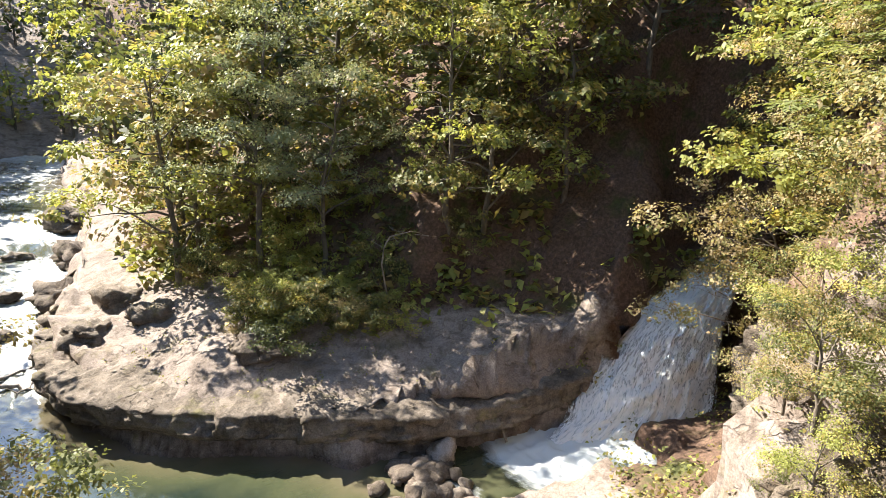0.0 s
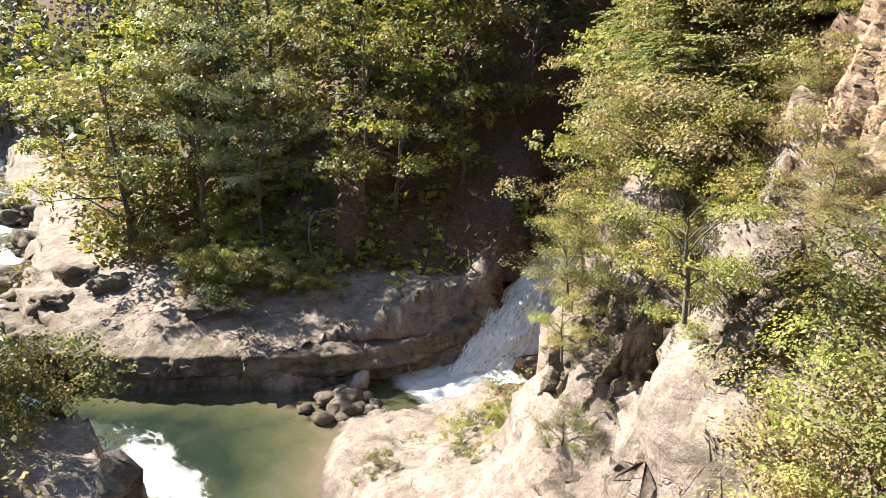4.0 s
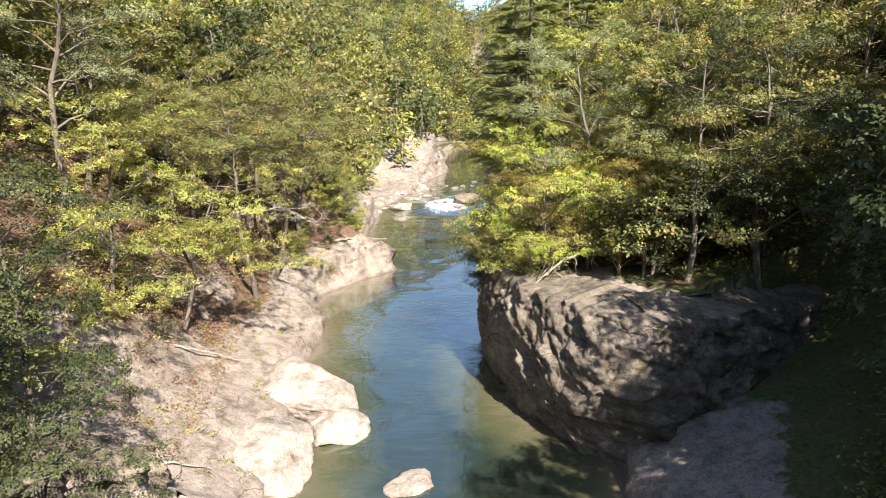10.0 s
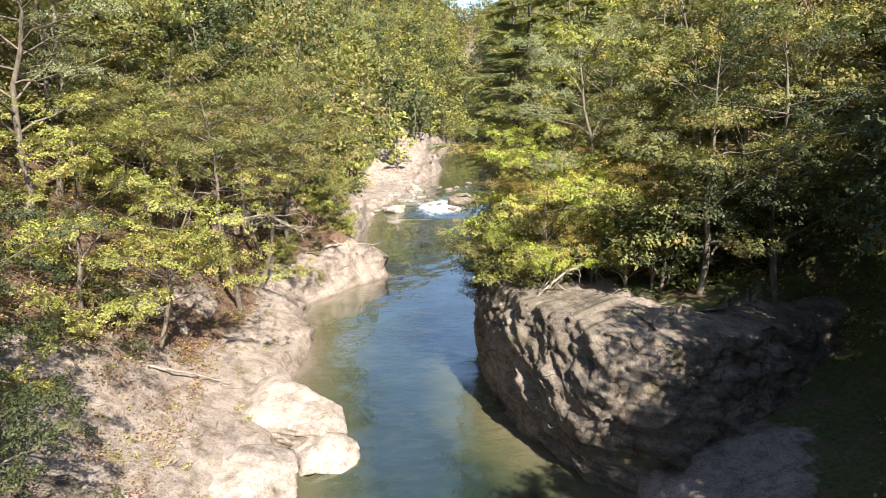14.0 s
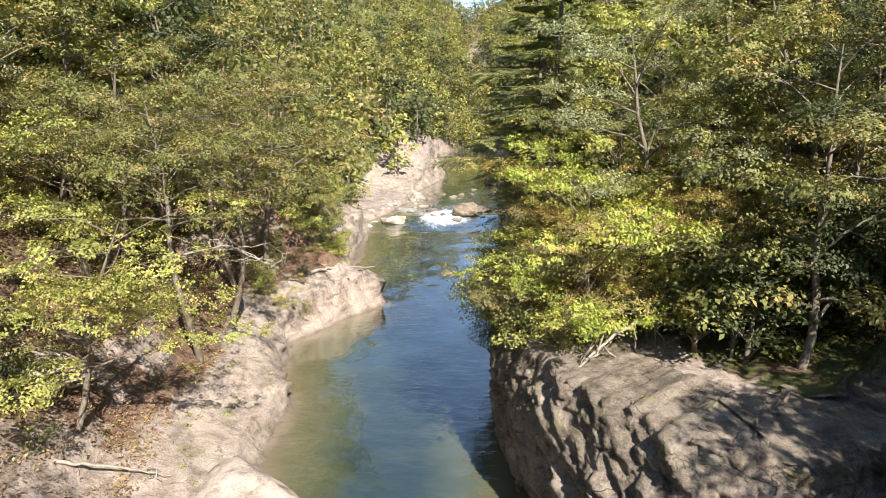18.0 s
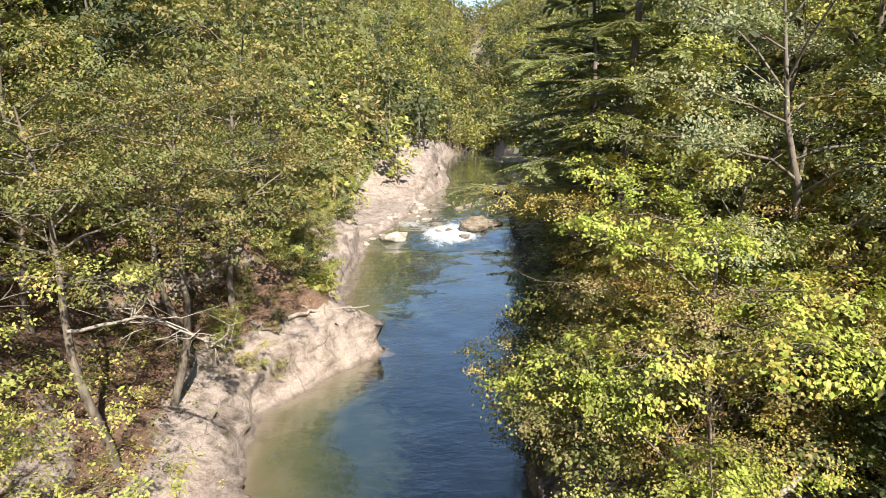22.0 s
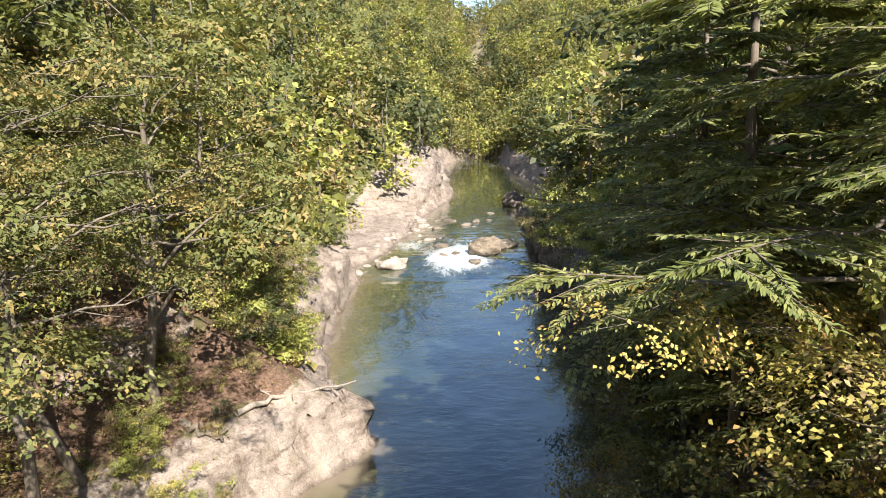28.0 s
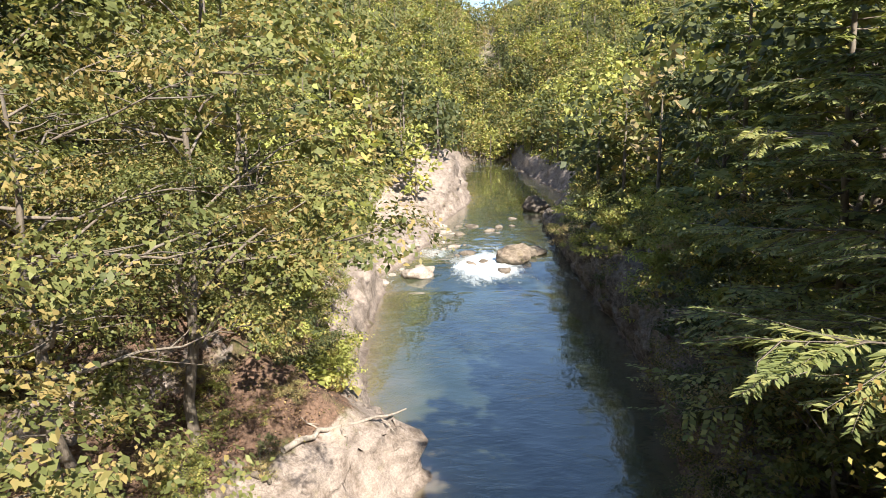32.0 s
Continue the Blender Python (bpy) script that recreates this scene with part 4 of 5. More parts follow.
def forest():
    r = np.random.default_rng(5)
    taken = [(h[0], h[1]) for h in HERO]
    spots, things = [], len(HERO)
    # shade trees added, mostly unseen, on the bank behind and above the rock bluff
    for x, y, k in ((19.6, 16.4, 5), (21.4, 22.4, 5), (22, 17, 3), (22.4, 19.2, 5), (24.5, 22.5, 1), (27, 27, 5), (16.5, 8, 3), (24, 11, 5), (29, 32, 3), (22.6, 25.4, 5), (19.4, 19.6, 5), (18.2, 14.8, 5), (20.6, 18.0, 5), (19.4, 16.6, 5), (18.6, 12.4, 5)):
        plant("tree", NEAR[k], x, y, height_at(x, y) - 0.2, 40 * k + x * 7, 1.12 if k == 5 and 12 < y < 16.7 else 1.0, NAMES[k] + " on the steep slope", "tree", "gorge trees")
        taken.append((x, y))
    for _ in range(20000):
        y = r.uniform(-160, 400)
        left, right, level = (float(q) for q in shores(y))
        side = r.uniform() < 0.5
        d = 3.0 + abs(r.normal()) * 30
        x = left - d if side else right + d
        if y > 222 or y < -98:
            x = r.uniform(-110, 150)
        if side and ((24 < y < 48 and d < 11) or (-34 < y < -12 and x > -21) or (-14 < y < -4.5 and d < 10) or (96 < y < 125 and d < 10) or (52 < y < 66 and d < 5)):
            continue
        if along(np.array([x]), np.array([y]), [(2, 0, 0), (-26, -16, 0)])[0][0] < 4.5 or (side and -22 < y < -4 and x > -24) or (side and -6 < y <= 8 and d < 11):
            continue
        if side and 8 < y < 30 and d < 9.5:
            continue
        if side and ((24 < y < 37 and 0.5 < (4.3 - x) / (y - 6.5) < 0.9) or (-4 < y < 4.5 and -20 < x)):
            continue
        if not side and ((20 < y < 36 and d < 11) or (33 < y < 57 and x < 20)):
            continue
        eye = min(math.hypot(x - ex, y - ey) for ex, ey in ((2, 0), (4, 5), (4, 15), (3.5, 25), (3, 36)))
        if eye < 9.5 or (y < 24 and not side and y > -25 and d < 9):
            continue
        gap = 3.0 if eye < 40 else (3.6 if eye < 75 else 4.3)
        if any((x - a) ** 2 + (y - b) ** 2 < gap * gap for a, b in taken):
            continue
        taken.append((x, y))
        spots.append((eye, x, y))
        if len(taken) > 2100:
            break
    spots.sort()
    rest = []
    for eye, x, y in spots:
        z = height_at(x, y) - 0.2
        pick, turn, sc = r.uniform(), r.uniform(0, 360), r.uniform(0.75, 1.2)
        if things >= 285:
            rest.append((x, y, z))
            continue
        things += 1
        if eye < 27:
            k = 1 if pick < 0.26 else 3 if pick < 0.42 else 5 if pick < 0.55 else 0 if pick < 0.78 else 8 if pick < 0.93 else 4
            # every near tree in the recess gets dark leaves in place of cast shade
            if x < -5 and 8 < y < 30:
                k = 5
            plant("tree", (HERO_NEAR if eye < 19 else NEAR)[k], x, y, z, turn, sc, NAMES[k] + " on the steep slope", "tree", "gorge trees")
        else:
            k = 0 if pick < 0.34 else 1 if pick < 0.54 else 2 if pick < 0.8 else 3 if pick < 0.87 else 4
            label = ("green tree", "dark green tree", "yellow-green tree", "ochre autumn tree", "dark fir")[k] + " in the wooded gorge slopes"
            plant("fir_tree" if k == 4 else "tree", MID[k], x, y, z, turn, sc, label, "conifer" if k == 4 else "tree", "firs" if k == 4 else "gorge trees")
    for _ in range(260):
        x, y = r.uniform(-14, 50), r.uniform(200, 292)
        left, right, level = (float(q) for q in shores(y))
        if not left - 1 < x < right + 1 or y > 228:
            rest.append((x, y, height_at(x, y) - 0.2))
    far_woods(rest)


forest()


def thicket(model, items, label):
    """Many shrubs of one kind joined into one mesh."""
    for n, me in model:
        if n != "crown" or not items:
            continue
        co = np.empty(len(me.vertices) * 3)
        me.vertices.foreach_get("co", co)
        co = co.reshape(-1, 3)
        vs = []
        for x, y, z, turn, sc in items:
            c, q = math.cos(radians(turn)) * sc, math.sin(radians(turn)) * sc
            vs.append(np.stack([co[:, 0] * c - co[:, 1] * q + x, co[:, 0] * q + co[:, 1] * c + y, co[:, 2] * sc + z], -1))
        v = np.concatenate(vs)
        out = fast_mesh("thicket", v, np.arange(len(v)).reshape(-1, 4))
        out.materials.append(me.materials[0])
        tagged(new("thicket", out), label, "shrubs", kind="stuff")


def bushes():
    r = np.random.default_rng(9)
    rest = [[], [], [], []]
    spots = [(-5.2 - abs(r.normal()) * 4.2, r.uniform(-1.5, 13), r.uniform(0.5, 1.3)) for _ in range(110)]
    spots += [(r.uniform(-19, -8), r.uniform(-36, -24), r.uniform(0.4, 1.0)) for _ in range(30)] + [(-8.2 - 5.5 * q + r.normal() * 0.5, -27.6 + 3.4 * q + r.normal() * 0.8, r.uniform(0.4, 0.75)) for q in r.uniform(0, 1, 26)] + [(r.uniform(0.6, 5.5), r.uniform(-19, -12.5), r.uniform(0.5, 0.9)) for _ in range(16)]
    spots += [(r.uniform(-18, -9), r.uniform(24, 52), r.uniform(0.3, 0.8)) for _ in range(22)]
    spots += [(r.uniform(9.2, 18), r.uniform(38, 60), r.uniform(0.5, 1.0)) for _ in range(20)] + [(13.4 + 0.6 * q + r.normal() * 0.3, 36.4 + 0.12 * q + r.normal() * 0.6, r.uniform(0.9, 1.5)) for q in range(15)]
    spots += [(float(shores(q)[1]) + r.uniform(0.6, 2.2), q, r.uniform(0.7, 1.4)) for q in r.uniform(44, 108, 44)]
    spots += [(float(shores(q)[0]) - r.uniform(1.2, 6.5), q, r.uniform(0.4, 1.0)) for q in r.uniform(64, 96, 40)]
    spots += [(r.uniform(-14, -8), r.uniform(-12, -6.5), r.uniform(0.15, 0.35)) for _ in range(14)] + [(r.uniform(-9, -5), r.uniform(55.5, 63), r.uniform(0.25, 0.5)) for _ in range(16)]
    spots[110:110] = [(r.uniform(-17, -10), r.uniform(2.6, 8), r.uniform(0.7, 1.2)) for _ in range(34)] + [(-8.5 - 7.5 * q - r.uniform(0.3, 5.5), -1.5 - 5.1 * q + r.uniform(0.3, 3.0), r.uniform(0.7, 1.5)) for q in r.uniform(0, 1, 54)] + [(-10.6, -3.8, 0.8), (-11.4, -4.4, 1.0), (-12.2, -4.8, 1.1), (-13.0, -5.2, 1.1), (-13.8, -5.6, 1.1), (-11.8, -3.6, 1.0), (-12.9, -4.3, 1.2), (-10.3, -3.1, 0.8)]
    for n, (x, y, sc) in enumerate(spots):
        if -13 < x < -4 and 38 < y < 55 and sc > 0.3:
            continue
        if n < 110 and y > 6 and x > -7.4 - 0.25 * (y - 6):
            continue
        if along(np.array([x]), np.array([y]), [(-3.0, 1.9, 0), (-9.0, 0.4, 0)])[0][0] < 1.7 or along(np.array([x]), np.array([y]), [(-6.0, -0.6, 0), (-11.4, -5.4, 0)])[0][0] < 1.6 or along(np.array([x]), np.array([y]), [(-11.0, 2.2, 0), (-12.6, 1.6, 0)])[0][0] < 1.3:
            continue
        wall = n < 206
        if wall and x < -10 and -2 < y < 2.6:
            sc = min(sc, 0.5)
        k = int(r.choice(4, p=(0.2, 0.3, 0.47, 0.03) if wall else (0.36, 0.32, 0.16, 0.16)))
        # mostly dark leaves on the bluff top, standing in for shade under its trees
        if x > 13 and 35 < y < 39:
            k = 3 if n % 3 else 1
        label = ("yellow-green", "green", "ochre", "dark green")[k] + " shrub rooted among the rocks"
        z, turn = height_at(x, y) - 0.15, r.uniform(0, 360)
        if not wall and abs(y - 38) > 26:
            rest[k].append((x, y, z, turn, sc))
            continue
        plant("shrub", (BUSH_FINE if wall else BUSH)[k], x, y, z, turn, sc, label, "shrub", "shrubs")
    for k, items in enumerate(rest):
        thicket(BUSH[k], items, ("yellow-green", "green", "ochre", "dark green")[k] + " shrubs scattered over the far banks")
    # kind 3 near y 14 to 20: dark leaves stand in for the cliff's shade
    for x, y, z, k, turn, sc in ((-14.6, -6.6, 8.2, 2, 30, 0.9), (-10.8, -4.4, 8.6, 1, 20, 0.6), (-12.4, -6.6, 5.0, 1, 90, 0.4), (-11.4, -5.4, 3.4, 0, 10, 0.35), (-15.6, -7.6, 6.4, 1, 60, 0.7), (-13.6, -7.2, 6.6, 0, 200, 0.45), (-12.2, -6.7, 7.6, 2, 15, 0.5), (-10.4, -5.6, 6.2, 1, 75, 0.4), (-9.2, -4.8, 7.4, 0, 115, 0.5), (-8.4, -4.0, 5.2, 1, 300, 0.4), (-14.6, -7.7, 3.2, 0, 250, 0.4), (-9.8, -5.2, 8.8, 1, 35, 0.7), (-11.6, -6.0, 8.9, 0, 95, 0.7), (-13.4, -6.8, 8.6, 1, 145, 0.8),  (-7.9, -0.9, 10.2, 0, 60, 0.8), (-9.4, 14.6, 7.4, 3, 40, 1.4), (-8.8, 15.8, 6.4, 3, 100, 1.4), (-9.0, 13.2, 7.6, 1, 170, 1.3), (-7.6, 12.2, 8.2, 2, 200, 1.3), (-8.6, 17.4, 6.6, 3, 260, 1.4), (-9.0, 19.4, 6.6, 3, 310, 1.3), (-7.8, 14.8, 4.4, 1, 20, 1.0), (-7.6, 16.8, 4.0, 3, 70, 1.1), (-8.2, 12.2, 7.6, 2, 20, 1.0), (-7.6, 10.6, 7.6, 2, 140, 0.9), (-6.6, 8.6, 7.6, 1, 10, 0.9), (-6.7, 9.5, 6.9, 0, 70, 0.6), (-6.8, 9.3, 5.9, 1, 160, 0.5), (-6.6, 8.9, 8.3, 0, 20, 0.6), (-7.6, 11.9, 6.7, 2, 200, 0.7),
                                 (8.2, 39.4, 5.2, 1, 0, 1.5), (8.0, 41.6, 5.0, 0, 40, 1.6), (8.7, 37.8, 5.7, 0, 90, 1.1), (10.2, 38.8, 6.2, 1, 130, 1.3), (7.9, 44.0, 4.6, 1, 170, 1.6), (7.7, 46.5, 4.6, 3, 10, 1.1), (8.1, 49.5, 4.4, 1, 70, 1.1), (7.4, 42.8, 3.2, 3, 20, 0.9), (7.3, 45.4, 3.0, 1, 50, 0.9), (7.9, 48.2, 2.6, 3, 120, 1.0), (8.4, 51.6, 3.4, 1, 10, 1.1), (8.9, 53.8, 2.6, 3, 200, 1.1), (9.5, 56.4, 3.6, 1, 80, 1.2), (10.2, 59.2, 3.0, 3, 140, 1.2), (11.0, 62.5, 3.4, 1, 30, 1.2)):
        label = ("yellow-green", "green", "ochre", "dark green")[k] + " shrub rooted among the rocks"
        plant("shrub", BUSH_FINE[k], x, y, z, turn, sc, label, "shrub", "shrubs")


bushes()


def undergrowth():
    r = np.random.default_rng(13)
    n = 26000
    y = np.concatenate([r.uniform(-45, 90, n), r.uniform(90, 215, n), r.uniform(-110, -45, n // 3)])
    left, right, level = shores(y)
    d = np.abs(r.normal(size=len(y))) * 14 + 2.0
    side = r.uniform(size=len(y)) < 0.5
    x = np.where(side, left - d, right + d)
    z, inside, level = ground_height(x, y)
    bare = np.interp(y, [-170, -40, -32, -14, -8, -2, 16, 24, 30, 46, 60, 70, 96, 120, 160, 230], [4, 5, 8, 10, 8, 4, 4, 9, 9, 5.5, 4.5, 1.5, 5, 9, 5, 4])
    bare = np.where(side, bare, np.interp(y, [20, 28, 46, 60, 230], [3, 10, 6, 2, 3]))
    keep = (fbm(x * 0.3, y * 0.3, 0, 3, 2) > -0.05) & (d > bare + r.normal(size=len(y)) * 1.0)
    c = np.stack([x, y, z + r.uniform(0.0, 0.5, len(y))], -1)[keep]
    far = np.hypot(c[:, 0] - 3, c[:, 1] - 20) > 45
    pick = r.uniform(size=len(c))
    for sel, size, each, mat in ((~far & (pick < 0.6), 0.16, 12, GREEN), (~far & (pick >= 0.6), 0.16, 12, LIME), (far & (pick < 0.5), 0.5, 6, GREEN), (far & (pick >= 0.5), 0.5, 6, LIME)):
        me = fast_mesh("undergrowth", *leaves(r, c[sel], size, (0.28, 0.28, 0.16), each, 0.7))
        me.materials.append(mat)
        tagged(new("undergrowth", me), "low green undergrowth covering the slopes", "undergrowth", kind="stuff")


undergrowth()


def tufts():
    """Small tufts of herbs in the cracks of the bare rock."""
    r = np.random.default_rng(77)
    n = 520
    y = np.concatenate([r.uniform(25, 64, n), r.uniform(-14, -7, n // 4), r.uniform(-34, -20, n // 4)])
    left, right, level = shores(y)
    x = left - r.uniform(0.8, 8.0, len(y))
    x[n:n + n // 4] = r.uniform(-14, -7, n // 4)
    z, inside, level = ground_height(x, y)
    keep = (fbm(x * 0.7, y * 0.7, 0, 3, 41) > 0.0) & (z > level + 0.5)
    c = np.stack([x, y, z + 0.06], -1)[keep]
    pick = r.uniform(size=len(c))
    for sel, mat in ((pick < 0.6, LIME), (pick >= 0.6, GREEN)):
        me = fast_mesh("herb_tufts", *leaves(r, c[sel], 0.1, (0.14, 0.14, 0.05), 14, 0.6))
        me.materials.append(mat)
        tagged(new("herb_tufts", me), "small green herb tufts rooted in bare rock", "herbs", kind="stuff")
    m = 9000
    y = r.uniform(26, 64, m)
    left, right, level = shores(y)
    x = left - r.uniform(3.5, 13, m)
    z, inside, level = ground_height(x, y)
    keep = fbm(x * 0.5, y * 0.5, 0, 3, 43) > -0.15
    c = np.stack([x, y, z + 0.08], -1)[keep]
    me = fast_mesh("leaf_litter", *leaves(r, c, 0.11, (0.25, 0.25, 0.04), 5, 0.65, 0.4))
    me.materials.append(LITTER)
    tagged(new("leaf_litter", me), "fallen red-brown leaves strewn over the bank", "leaves", kind="stuff")


tufts()


# ---------------------------------------------------------------- waterfall
def fall_material():
    m, nt, b = material("falling white water")
    cx = nt.nodes.new("ShaderNodeCombineXYZ")
    nt.links.new(maths(nt, "MULTIPLY", attribute(nt, "across"), 8.0), cx.inputs[0])
    nt.links.new(maths(nt, "MULTIPLY", attribute(nt, "down"), 2.4), cx.inputs[1])
    nt.links.new(attribute(nt, "sheet"), cx.inputs[2])
    streak = noise_tex(nt, 1.6, 8, cx.outputs[0], 0.72, 0.5)
    b.inputs["Base Color"].default_value = (0.78, 0.82, 0.85, 1)
    nt.links.new(ramp(nt, streak, [(0.36, (0.5, 0.56, 0.6)), (0.5, (0.97, 0.98, 0.99))]), b.inputs["Base Color"])
    b.inputs["Roughness"].default_value = 0.55
    bump(nt, b, streak, 0.8, 0.18)
    clear = nt.nodes.new("ShaderNodeBsdfTransparent")
    s = nt.nodes.new("ShaderNodeMixShader")
    body = maths(nt, "ADD", streak, maths(nt, "MULTIPLY", maths(nt, "SUBTRACT", attribute(nt, "body"), 0.5), 0.5))
    nt.links.new(ramp(nt, body, [(0.47, (0, 0, 0)), (0.57, (1, 1, 1))]), s.inputs[0])
    nt.links.new(clear.outputs[0], s.inputs[1])
    nt.links.new(b.outputs[0], s.inputs[2])
    nt.links.new(s.outputs[0], nt.nodes["Material Output"].inputs["Surface"])
    return m


FALL_LEFT = np.array([(-28.5, -18.2, 5.7), (-26.6, -17.6, 5.6), (-25.1, -17.2, 5.2), (-22.8, -17.8, 4.2), (-20.6, -18.0, 2.9), (-18.8, -17.7, 1.6), (-17.4, -17.2, 0.35), (-15.6, -17.2, -0.3)])
FALL_RIGHT = np.array([(-28.5, -16.2, 5.8), (-27.2, -15.5, 5.7), (-26.2, -15.0, 5.6), (-25.0, -14.6, 4.6), (-24.2, -14.3, 3.5), (-23.6, -14.0, 2.2), (-23.0, -13.7, 0.9), (-20.8, -13.2, -0.3)])


def fall_surface(nu, nv, seed, lift):
    v = np.linspace(0, 1, nv)
    k = np.linspace(0, 1, len(FALL_LEFT))
    a = np.stack([np.interp(v, k, FALL_LEFT[:, c]) for c in range(3)], -1)
    b = np.stack([np.interp(v, k, FALL_RIGHT[:, c]) for c in range(3)], -1)
    ker = np.ones(7) / 7
    a, b = (np.stack([np.convolve(np.pad(q[:, c], 3, mode="edge"), ker, "valid") for c in range(3)], -1) for q in (a, b))
    u = np.linspace(0, 1, nu)
    P = a[:, None] * (1 - u)[None, :, None] + b[:, None] * u[None, :, None]
    U, V = np.meshgrid(u * 4.5, v * 9)
    out = np.array([0.62, 0.52, 0.58])
    ledge = 0.45 * fbm(U * 0.7, V * 0.9, seed, 3, seed) + 0.22 * fbm(U * 2.2, V * 1.1, seed, 3, seed + 4, True)
    belly = 0.7 * np.sin(math.pi * u)[None] * step01(v, 0.25, 0.6)[:, None] * step01(1 - v, 0.0, 0.2)[:, None]
    P = P + out * (ledge + belly + lift)[..., None] * step01(v, 0.18, 0.35)[:, None, None]
    return P, U, V, u, v


def build_waterfall():
    fall = thing("waterfall", "white cascade fanning over dark rock into a pool", "waterfall")
    mat = fall_material()
    for seed, lift in ((0, 0.0), (3, 0.14), (6, 0.26)):
        P, U, V, u, v = fall_surface(90, 160, seed, lift)
        me = fast_mesh("water_sheet", P.reshape(-1, 3), grid_faces(90, 160), True)
        attach(me, "across", U)
        attach(me, "down", V)
        attach(me, "sheet", np.full(U.shape, seed * 3.1))
        rim = step01(u, 0, 0.1) * step01(1 - u, 0, 0.1)
        attach(me, "body", np.clip(0.25 + 0.5 * rim[None] + 0.25 * step01(np.abs(v - 0.62), 0.0, 0.3)[:, None] - 0.12 * (seed > 0), 0, 1))
        part("water_sheet", me, mat, fall)
    # the rock under the cascade
    P, U, V, u, v = fall_surface(60, 100, 40, -0.45)
    me = fast_mesh("fall_ledge", P.reshape(-1, 3) + np.array([-0.2, -0.15, -0.25]), grid_faces(60, 100), True)
    me.materials.append(DARK_ROCK)
    tagged(new("fall_ledge", me), "dark wet rock ledge under the cascade", "rock", kind="structure")
    # churned pool at the foot and the brook that leaves it
    xs, ys = np.linspace(-24, -8.5, 110), np.linspace(-20, -12.5, 70)
    X, Y = np.meshgrid(xs, ys)
    d, _ = along(X, Y, [(-23.0, -15.2, 0), (-18.0, -15.5, 0), (-15.0, -16.4, 0)])
    foam = np.clip(1.4 - d / 2.6, 0, 1.2) * step01(-X, 12.2, 14.6) + 0.45 * step01(-X, 8, 9.5) * step01(X, -12.5, -11.5)
    Z = 0.06 + 0.35 * np.clip(foam, 0, 1) * step01(-X, 15, 21) + 0.12 * np.clip(foam, 0.1, 1) * fbm(X * 1.1, Y * 1.1, 0, 3, 6, True)
    Z = Z - 0.3 * step01(X, -10.6, -8.8) - 0.3 * step01(Y, -13.6, -12.6) - 0.3 * step01(-Y, 19.0, 19.9)
    me = fast_mesh("pool_water", np.stack([X, Y, Z], -1).reshape(-1, 3), grid_faces(110, 70), True)
    attach(me, "foam", foam)
    attach(me, "depth", np.full(X.shape, 0.6))
    me.materials.append(WATER)
    tagged(new("pool_water", me), "churning white pool below the waterfall", "water", kind="structure")


build_waterfall()

# ---------------------------------------------------------------- boulders
boulder(-2.5, 35.5, 0.75, (2.6, 3.6, 1.1), 101, PALE_ROCK, "smooth white-grey boulder on the shore", 8, 5, 0.03)
boulder(-0.9, 32.7, 0.1, (1.6, 1.6, 0.75), 102, PALE_ROCK, "pale boulder at the water's edge", 30)
boulder(3.2, 28.2, -0.1, (1.1, 0.9, 0.55), 103, PALE_ROCK, "low pale stone in the shallows", 10)
boulder(-3.3, 29.4, 0.6, (2.7, 2.4, 1.3), 104, PALE_ROCK, "broken pale bedrock block on the bank", 20, 5, 0.05)
boulder(7.6, 101.8, 1.2, (2.0, 1.6, 1.35), 105, SPUR_ROCK, "brown boulder amid the rapids", 40)
boulder(9.4, 103.6, 1.0, (1.2, 1.0, 0.7), 106, ROCK, "brown stone beside the rapids boulder", 10)
boulder(-1.4, 97.4, 0.6, (1.6, 1.6, 0.8), 107, PALE_ROCK, "pale stone at the rapids", 0)
boulder(14.6, 132, 1.8, (2.1, 1.9, 1.8), 108, DARK_ROCK, "dark boulder by the far shore", 15)
boulder(10.0, 104.5, 1.0, (2.2, 1.2, 0.7), 109, ROCK, "mossy low rock beside the rapids", 60)
r_br = np.random.default_rng(81)
boulder(-12.1, -18.5, 0.4, (0.8, 0.65, 0.6), 120, PALE_ROCK, "pale broken stone in the brook below the cascade", 20, 3, 0.16, group="brook stones")
for q in range(44):
    x, y = float(-10.7 + r_br.normal() * 0.85), float(-17.7 + r_br.normal() * 0.75)
    sz = float(r_br.uniform(0.16, 0.46))
    boulder(x, y, 0.1 + 0.35 * math.exp(-((x + 10.7) ** 2 + (y + 17.7) ** 2)), (sz * 1.3, sz, sz * 0.75), 121 + q % 12, DARK_ROCK if q % 3 else ROCK, "grey broken stone in the brook below the cascade", q * 40, 2, 0.16, group="brook stones")
for q, (x, y, z, a, b, c) in enumerate([(-4.2, -39.5, 1.3, 2.2, 1.8, 1.5), (-3.0, -44.0, 1.2, 2.0, 1.6, 1.0), (-3.0, -33.6, 2.2, 1.4, 1.2, 0.8), (-4.8, -36.2, 2.4, 1.6, 1.4, 1.0), (-5.6, -33.2, 2.7, 1.3, 1.0, 0.8), (-2.2, -37.2, 1.0, 1.5, 1.1, 0.8), (-0.4, -45.5, 1.1, 1.0, 0.8, 0.4), (0.6, -39.8, 0.7, 0.8, 0.6, 0.35), (-5.2, -50.5, 1.6, 2.4, 1.8, 1.2), (-8.2, -26.2, 3.0, 1.4, 1.0, 0.55), (-6.8, -60.0, 2.2, 2.2, 2.0, 1.4), (-1.8, -54.0, 1.3, 1.2, 0.9, 0.5)]):
    boulder(x, y, z, (a, b, c), 140 + q, DARK_ROCK if q in (1, 6, 7, 8, 9) else ROCK, "weathered brown boulder beside the rapids", q * 33, 4, 0.2, group="rapids boulders")
